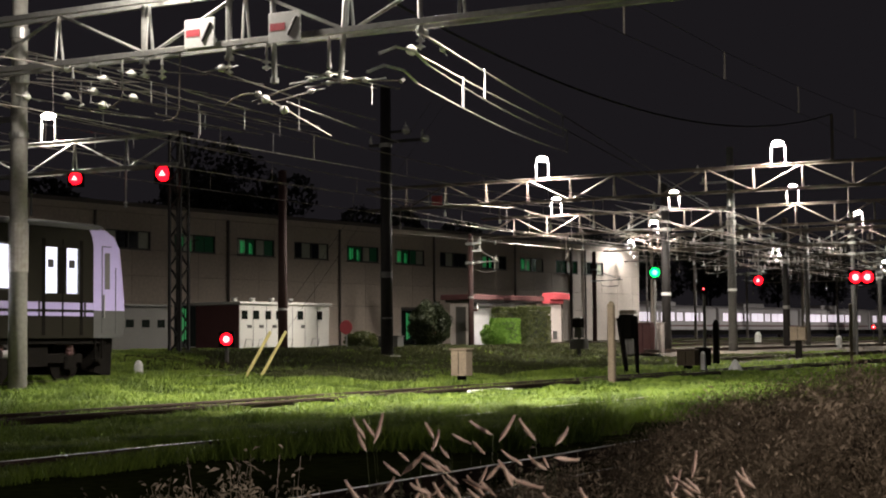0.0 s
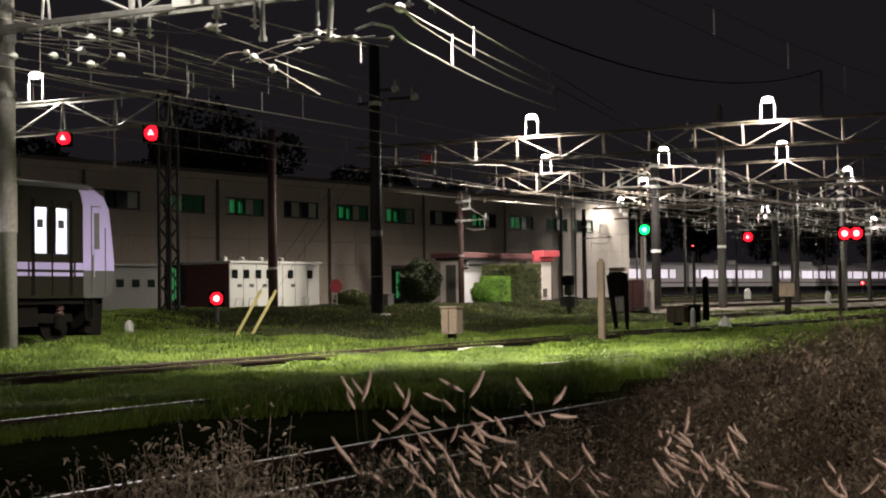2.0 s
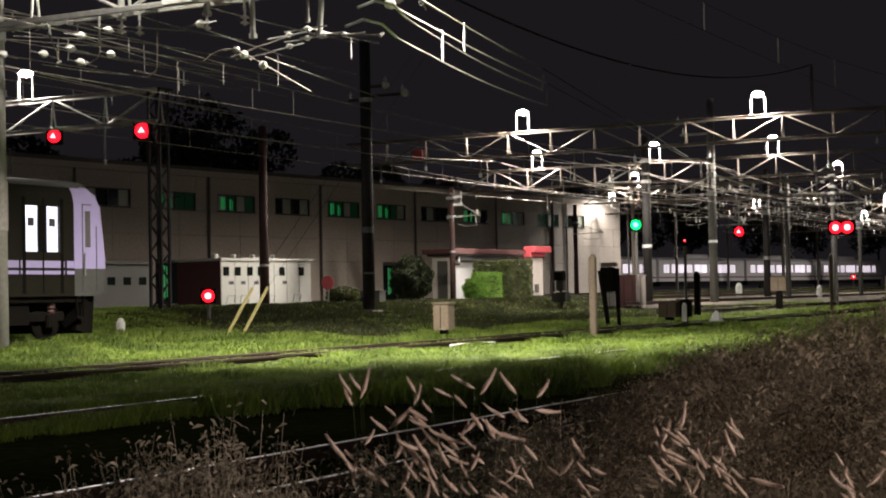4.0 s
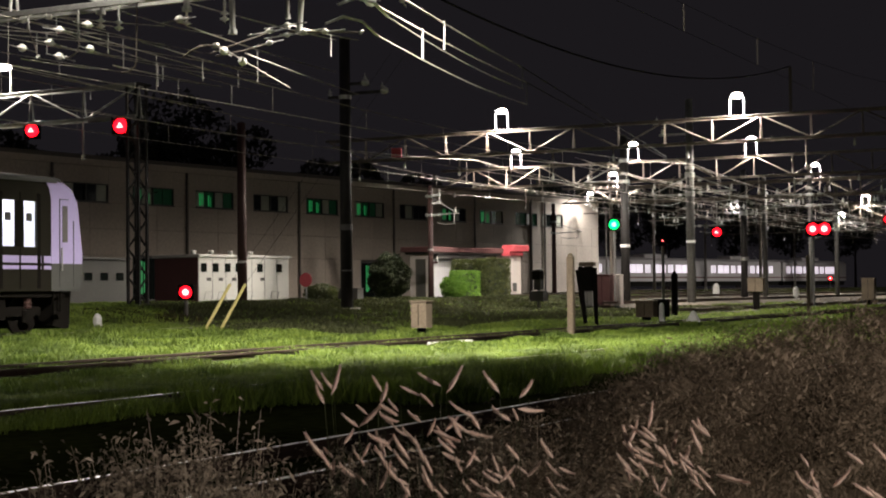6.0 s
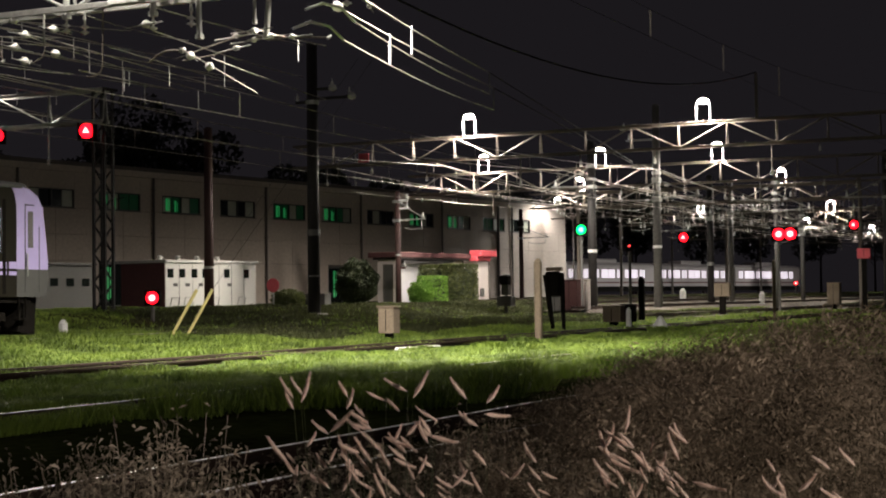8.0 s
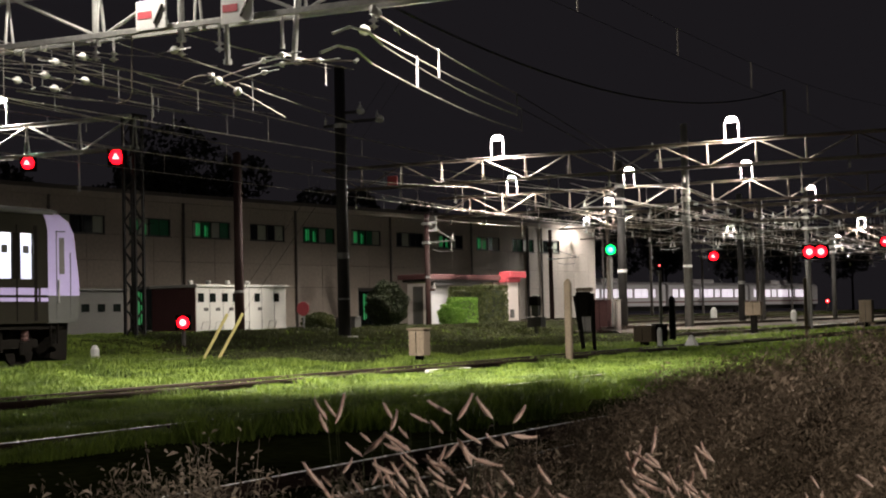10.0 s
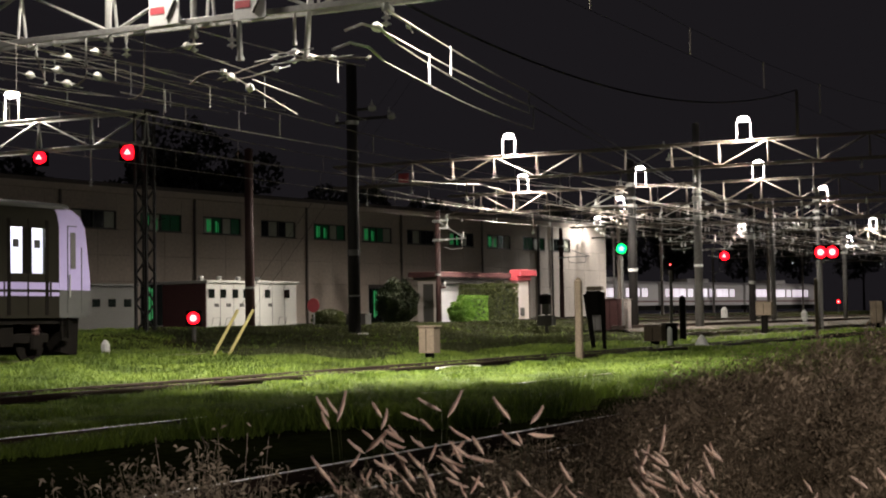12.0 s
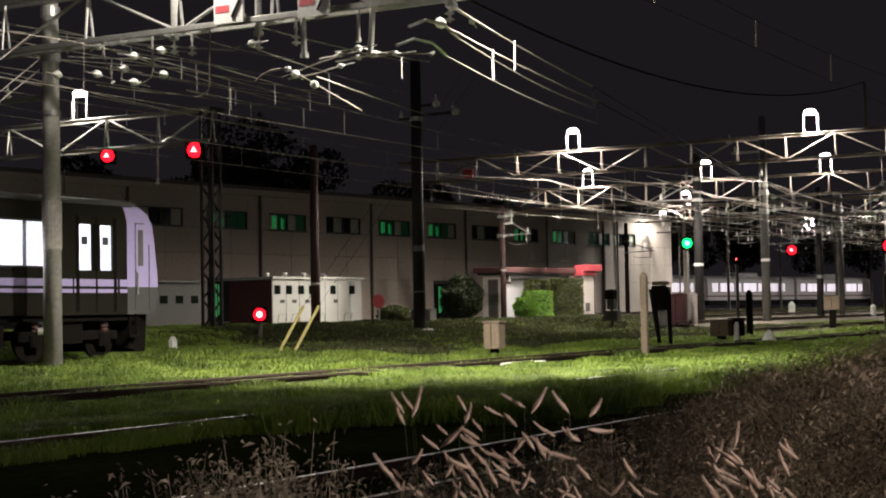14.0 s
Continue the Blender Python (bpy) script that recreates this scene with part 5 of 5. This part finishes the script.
    cx, cy = cx[keep], cy[keep]
    a, q = rng.uniform(0, 6.283, (len(cx), each)), 0.32 * np.sqrt(rng.random((len(cx), each)))
    x, y = (cx[:, None] + q * np.cos(a) * 1.5).ravel(), (cy[:, None] + q * np.sin(a)).ravel()
    h = (np.where(cy < 10, rng.uniform(0.25, 0.5, len(cx)), rng.uniform(0.15, 0.34, len(cx)))[:, None] * (1.15 - q)).ravel()
    pts = np.stack([x, y, soil_heights(x, y) - 0.01], 1)
    blades("grass_tussocks", pts, h, np.maximum(0.009, x * 0.0008), GRASS, "leaning green grass tussocks beside the rails", "grass", 1.3, 9)


make_grass()


def leaf_cloud(n, centre, radii, size, seed, box=False):
    """Small leaves scattered through the outer skin of a rounded or clipped mass."""
    rng = np.random.default_rng(seed)
    if box:
        p = rng.uniform(-1, 1, (n, 3))
        ax = rng.integers(0, 3, n)
        p[np.arange(n), ax] = np.sign(rng.uniform(-1, 1, n)) * rng.uniform(0.9, 1.03, n)
    else:
        p = rng.normal(size=(n, 3))
        p /= np.linalg.norm(p, axis=1)[:, None]
        p *= rng.uniform(0.72, 1.06, n)[:, None]
        lump = np.array([noise.noise((q[0] * 2.2, q[1] * 2.2, q[2] * 2.2 + seed)) for q in p])
        p *= (1 + 0.22 * lump)[:, None]
    c = p * np.array(radii) + np.array(centre)
    u = rng.normal(size=(n, 3))
    u /= np.linalg.norm(u, axis=1)[:, None]
    w = np.cross(u, rng.normal(size=(n, 3)))
    w /= np.linalg.norm(w, axis=1)[:, None]
    s = size * rng.uniform(0.6, 1.4, n)[:, None]
    v = np.stack([c - u * s, c + w * s * 0.45, c + u * s, c - w * s * 0.45], 1).reshape(-1, 3)
    k = np.arange(n)[:, None] * 4
    return v, np.concatenate([k + [0, 1, 2], k + [0, 2, 3]], 1).reshape(-1, 3)


def make_bush(name, x, y, radii, label, n, size, seed, box=False, turn=0, leaf=None):
    base = ground_z(x, y)
    root = thing(name, x, y, base, turn, label, "hedge" if box else "bush")
    for k in range(3):
        part("stem", Shape().tube((0.1 * k - 0.1, 0.05 * k, -0.1), (radii[0] * 0.3 * (k - 1), 0.1, radii[2] * 1.2), 0.04, 6, 0.015), RUST, root)
    core = [(radii[0] * 0.84, radii[1] * 0.84, radii[2] * 1.8)]
    if box:
        part("inner_mass", Shape().box(-core[0][0], -core[0][1], 0.02, core[0][0], core[0][1], core[0][2], 0.1), WOODS, root)
    v, t = leaf_cloud(n, (0, 0, radii[2]), radii, size, seed, box)
    cloud("leaves", v, t, leaf or HEDGE, "", "", root, "")
    return root


make_bush("clipped_hedge", 72.76, 33.6, (1.2, 0.35, 0.98), "tall clipped olive green hedge", 9000, 0.06, 11, True, -7.5)
make_bush("clipped_hedge", 71.61, 34.6, (0.8, 0.3, 0.95), "olive green clipped hedge before the gatehouse", 5000, 0.06, 16, True, -7.5)
make_bush("clipped_hedge", 69.13, 33.4, (0.85, 0.35, 0.66), "bright green clipped hedge block", 6500, 0.05, 12, True, -7.5, BRIGHTHEDGE)
make_bush("round_bush", 66.47, 32.7, (0.62, 0.6, 0.54), "round bright green clipped bush", 6000, 0.05, 13, leaf=BRIGHTHEDGE)
make_bush("round_bush", 63.34, 34.4, (0.95, 0.9, 1.02), "large rounded dark green bush", 9000, 0.07, 14, leaf=DARKHEDGE)
make_bush("round_bush", 55.3, 33.2, (0.8, 0.6, 0.35), "low dark green bush in weeds", 3000, 0.07, 15)


def make_tree(x, y, h, seed):
    rng = random.Random(seed)
    base = ground_z(x, y)
    root = thing("tree", x, y, base, 0, "dark bare-looking broadleaf tree behind the depot", "tree", "trees behind the depot")
    part("trunk", Shape().tube((0, 0, -0.2), (0, 0, h * 0.6), 0.3, 8, 0.15), RUST, root)
    for k in range(5):
        a = k * 1.26 + rng.random()
        part("limb", Shape().tube((0, 0, h * (0.3 + 0.06 * k)), (h * 0.25 * math.cos(a), h * 0.25 * math.sin(a), h * (0.55 + 0.07 * k)), 0.1, 6, 0.03), RUST, root)
    vs, ts, off = [], [], 0
    for k in range(7):
        a, q = rng.random() * 6.28, rng.random() * h * 0.22
        v, t = leaf_cloud(500, (q * math.cos(a), q * math.sin(a), h * (0.5 + 0.07 * k)), (h * 0.18, h * 0.18, h * 0.13), 0.35, seed * 10 + k)
        vs.append(v), ts.append(t + off)
        off += len(v)
    cloud("crown", np.concatenate(vs), np.concatenate(ts), WOODS, "", "", root, "")


for k, (x, y, h) in enumerate(((128, 98, 17), (138, 100, 20.5), (147, 100, 18), (158, 98, 15), (172, 97, 16), (186, 96, 15), (202, 95, 15), (112, 100, 15), (220, 92, 16), (240, 90, 17), (262, 88, 18), (285, 82, 17), (310, 78, 18), (340, 72, 18), (370, 66, 19), (300, 100, 22))):
    make_tree(x, y, h, k + 1)


# ---- plants by the road ----
def make_dry_bush():
    """Dry brown undergrowth: clumps of small leaves on thin leaning stalks, higher where the bank rises."""
    rng = np.random.default_rng(21)

    def bank(n, far):
        phi = np.radians(rng.uniform(8.5, far, n))
        r = rng.uniform(4.9, 12.0, n)
        x, y = r * np.cos(phi), r * np.sin(phi)
        u = (27 - np.degrees(phi)) / 15
        top = 1.045 + 0.05 * np.clip(u - 0.9, 0, 1) - r * (0.066 - 0.052 * np.clip(u, -0.3, 1.1) + 0.0045 * np.clip(np.degrees(phi) - 18.5, 0, 12)) + 0.12 * patchy(x, y, 0.8, 3.0) + 0.07 * patchy(x, y, 0.3, 8.0)
        base = soil_heights(x, y)
        return x, y, base, np.clip(top - base, 0.15, 2.2)

    x, y, base, h = bank(2200, 28)
    blades("dry_grass", np.stack([x, y, base - 0.02], 1), h * rng.uniform(0.7, 0.98, len(x)), np.full(len(x), 0.004), DRY, "thin dry brown grass stalks on the bank", "dry grass", 0.45, 22)
    x, y, base, h = bank(8200, 29)
    keep = patchy(x, y, 0.5, 12.0) + 0.5 * patchy(x, y, 0.2, 6.0) > -0.12 + 0.055 * np.clip(np.degrees(np.arctan2(y, x)) - 18.5, 0, 10)
    x, y, base, h = x[keep], y[keep], base[keep], h[keep]
    n, m = len(x), 48
    f = rng.uniform(0.3, 1.0, n) ** 0.7
    c = np.stack([x, y, base + h * f], 1)[:, None, :] + rng.normal(0, 1, (n, m, 3)) * (rng.uniform(0.02, 0.06, n)[:, None, None] * np.array([1.0, 1.0, 0.8]))
    c = c.reshape(-1, 3)
    sweep = np.repeat(rng.normal(size=(n, 3)), m, 0)
    d = sweep * 1.1 + rng.normal(size=(n * m, 3))
    d /= np.linalg.norm(d, axis=1)[:, None]
    w = np.cross(d, rng.normal(size=(n * m, 3)))
    w /= np.linalg.norm(w, axis=1)[:, None]
    s = rng.uniform(0.004, 0.009, n * m)[:, None] * np.repeat(rng.uniform(0.9, 2.1, n), m)[:, None]
    v = np.stack([c - d * s, c + w * s * 0.26, c + d * s, c - w * s * 0.26], 1).reshape(-1, 3)
    k = np.arange(n * m)[:, None] * 4
    cloud("dry_undergrowth", v, np.concatenate([k + [0, 1, 2], k + [0, 2, 3]], 1).reshape(-1, 3), DRY, "dense dry brown leaves and seed husks on the bank", "undergrowth")


make_dry_bush()


def make_weed(x, y, top, seed, label="leafy grey-green weed by the ditch"):
    """A branching weed: thin stalks with pairs of pointed leaves."""
    rng = np.random.default_rng(seed)
    base = ground_z(x, y)
    root = thing("weed", x, y, base, 0, label, "weed", "weeds by the road")
    stalk, vs = Shape(), []
    for k in range(6):
        a, sp = rng.uniform(0, 6.28), rng.uniform(0.04, 0.26)
        h = (top - base) * rng.uniform(0.7, 1.0)
        tip = Vector((sp * math.cos(a), sp * math.sin(a), h))
        stalk.tube((0, 0, -0.05), tip * 0.5, 0.0025, 4).tube(tip * 0.5, tip, 0.002, 4, 0.001)
        for j in range(44):
            f = 0.35 + 0.65 * rng.random() ** 0.7
            c = np.array(tip) * f + rng.normal(0, 0.03, 3)
            b = rng.uniform(0, 6.28)
            d = np.array([math.cos(b), math.sin(b), rng.uniform(-0.9, 0.7)])
            d /= np.linalg.norm(d)
            l, w = rng.uniform(0.018, 0.038), np.cross(d, rng.normal(size=3))
            w /= np.linalg.norm(w)
            vs.append(np.stack([c, c + d * l * 0.5 + w * l * 0.16, c + d * l + np.array([0, 0, -0.01]), c + d * l * 0.5 - w * l * 0.16]))
    tagged(part("stalk", stalk, WEED, root), kind="stuff")
    v = np.concatenate(vs)
    k = np.arange(len(vs))[:, None] * 4
    cloud("leaves", v, np.concatenate([k + [0, 1, 2], k + [0, 2, 3]], 1).reshape(-1, 3), WEED, "", "", root, "")
    return root


rw = random.Random(5)
for k in range(46):
    phi = radians(min(41.8, max(31.2, rw.gauss(35.9, 2.6))))
    r = rw.uniform(4.3, 6.6)
    make_weed(r * math.cos(phi), r * math.sin(phi), 1.1 - r * (0.060 + 0.0065 * abs(math.degrees(phi) - 36) + rw.uniform(0, 0.034)), 100 + k)
for k in range(44):
    phi = radians(rw.uniform(17, 30.5))
    r = rw.uniform(5.0, 8.0)
    make_weed(r * math.cos(phi), r * math.sin(phi), 1.1 - r * rw.uniform(0.066, 0.11), 300 + k)


def head_shape(length, width, droop):
    """A seed head along x: a slightly bent spindle with bristles along it."""
    pts = [Vector((length * t, 0, droop * length * (t * t - t))) for t in [i / 7 for i in range(8)]]
    prof = [0.10, 0.50, 0.85, 0.95, 0.80, 0.55, 0.28, 0.03]
    ring = [(p.x, width * 0.32 * q * math.cos(math.pi * k / 4), p.z + width * 0.32 * q * math.sin(math.pi * k / 4)) for p, q in zip(pts, prof) for k in range(8)]
    s = Shape().faces(ring, [(i * 8 + k, i * 8 + (k + 1) % 8, (i + 1) * 8 + (k + 1) % 8, (i + 1) * 8 + k) for i in range(7) for k in range(8)])
    rr = random.Random(int(length * 1e4))
    for k in range(460):
        t = rr.random() ** 0.8
        i = min(6, int(t * 7))
        c = pts[i].lerp(pts[i + 1], t * 7 - i)
        a = rr.random() * 6.28
        o = Vector((rr.uniform(1.6, 3.2), math.cos(a), math.sin(a))) * width * rr.uniform(0.25, 0.72) * (1.05 - 0.7 * t)
        q = Vector((0, -math.sin(a), math.cos(a))) * 0.0011
        s.faces([c - q, c + q, c + o], [(0, 1, 2)])
    return s


HEADS = [head_shape(l, w, d).mesh("seed_head", PLUME, True) for l, w, d in ((0.072, 0.0190, 0.18), (0.060, 0.0175, 0.28), (0.084, 0.0200, 0.12), (0.052, 0.0170, 0.08))]


def make_plumes(x, y, count, spread, z0, z1, seed):
    """A tuft of long stems, each with a pale seed head blown to one side."""
    rr = random.Random(seed)
    base = ground_z(x, y)
    root = thing("foxtail_tuft", x, y, base, 0, "tuft of tall foxtail grass with pale pinkish seed heads", "grass", "foxtail tufts")
    way = math.atan2(y, x)
    for k in range(count):
        a, b = rr.uniform(-spread, spread), rr.uniform(-0.15, 0.15)
        tx, ty = a * math.sin(way) + b * math.cos(way), -a * math.cos(way) + b * math.sin(way)
        tz = rr.uniform(z0, z1) - base
        part("stem", Shape().path([(tx * 0.3, ty * 0.3, -0.05), (tx * 0.6, ty * 0.6, tz * 0.6), (tx, ty, tz)], 0.0006, 4), DARKHEDGE, root)
        h = part("seed_head", HEADS[k % 4], None, root)
        h.location = (tx, ty, tz)
        h.scale = [rr.uniform(0.7, 1.12)] * 3
        # most heads lean up to the windward side, some hang over
        kind, lean = rr.random(), radians(rr.uniform(-30, 30))
        if kind < 0.68:
            h.rotation_euler = (0, radians(-rr.uniform(28, 72)), way + math.pi / 2 + lean)
        elif kind < 0.86:
            h.rotation_euler = (0, radians(rr.uniform(5, 50)), way - math.pi / 2 + lean)
        else:
            h.rotation_euler = (0, radians(-rr.uniform(40, 80)), way - math.pi / 2 + lean)
    return root


tufts = []
for k, (phi, count, spread, high, low) in enumerate(((29.4, 10, 0.12, 0.052, 0.095), (27.5, 22, 0.17, 0.058, 0.125), (28.6, 22, 0.20, 0.085, 0.135), (26.2, 20, 0.17, 0.080, 0.135),
                                                     (24.2, 8, 0.06, 0.062, 0.125), (22.7, 8, 0.07, 0.102, 0.135), (18.3, 34, 0.13, 0.086, 0.135), (12.3, 18, 0.13, 0.108, 0.140))):
    r = 4.5 + 0.12 * (k % 3)
    tufts.append(make_plumes(r * math.cos(radians(phi)), r * math.sin(radians(phi)), count, spread, 1.1 - r * low, 1.1 - r * high, k + 1))


# ---- what moves ----
def motions():
    """The far train rolls slowly towards -x; the foxtail tufts sway in the wind."""
    a = radians(-11.0)
    rows = []
    for t, s in ((0.0, 75.0), (3.0, 68.4), (5.5, 62.8), (7.5, 58.9), (10.0, 53.4), (12.0, 49.4), (14.0, 45.2)):
        rows.append((t, pose(157.07 + s * math.cos(a) - 1.45 * math.sin(a), 59.17 + s * math.sin(a) + 1.45 * math.cos(a), 1.13, 0, 0, -11.0)))
    walk(far_train, rows)
    for k, tuft in enumerate(tufts):
        x, y, z = tuft.location
        walk(tuft, [(t, pose(x, y, z, 0.9 * math.sin(1.9 * t + k), 0.9 * math.sin(1.3 * t + 2 * k), 0)) for t in [i * 0.5 for i in range(29)]])


motions()
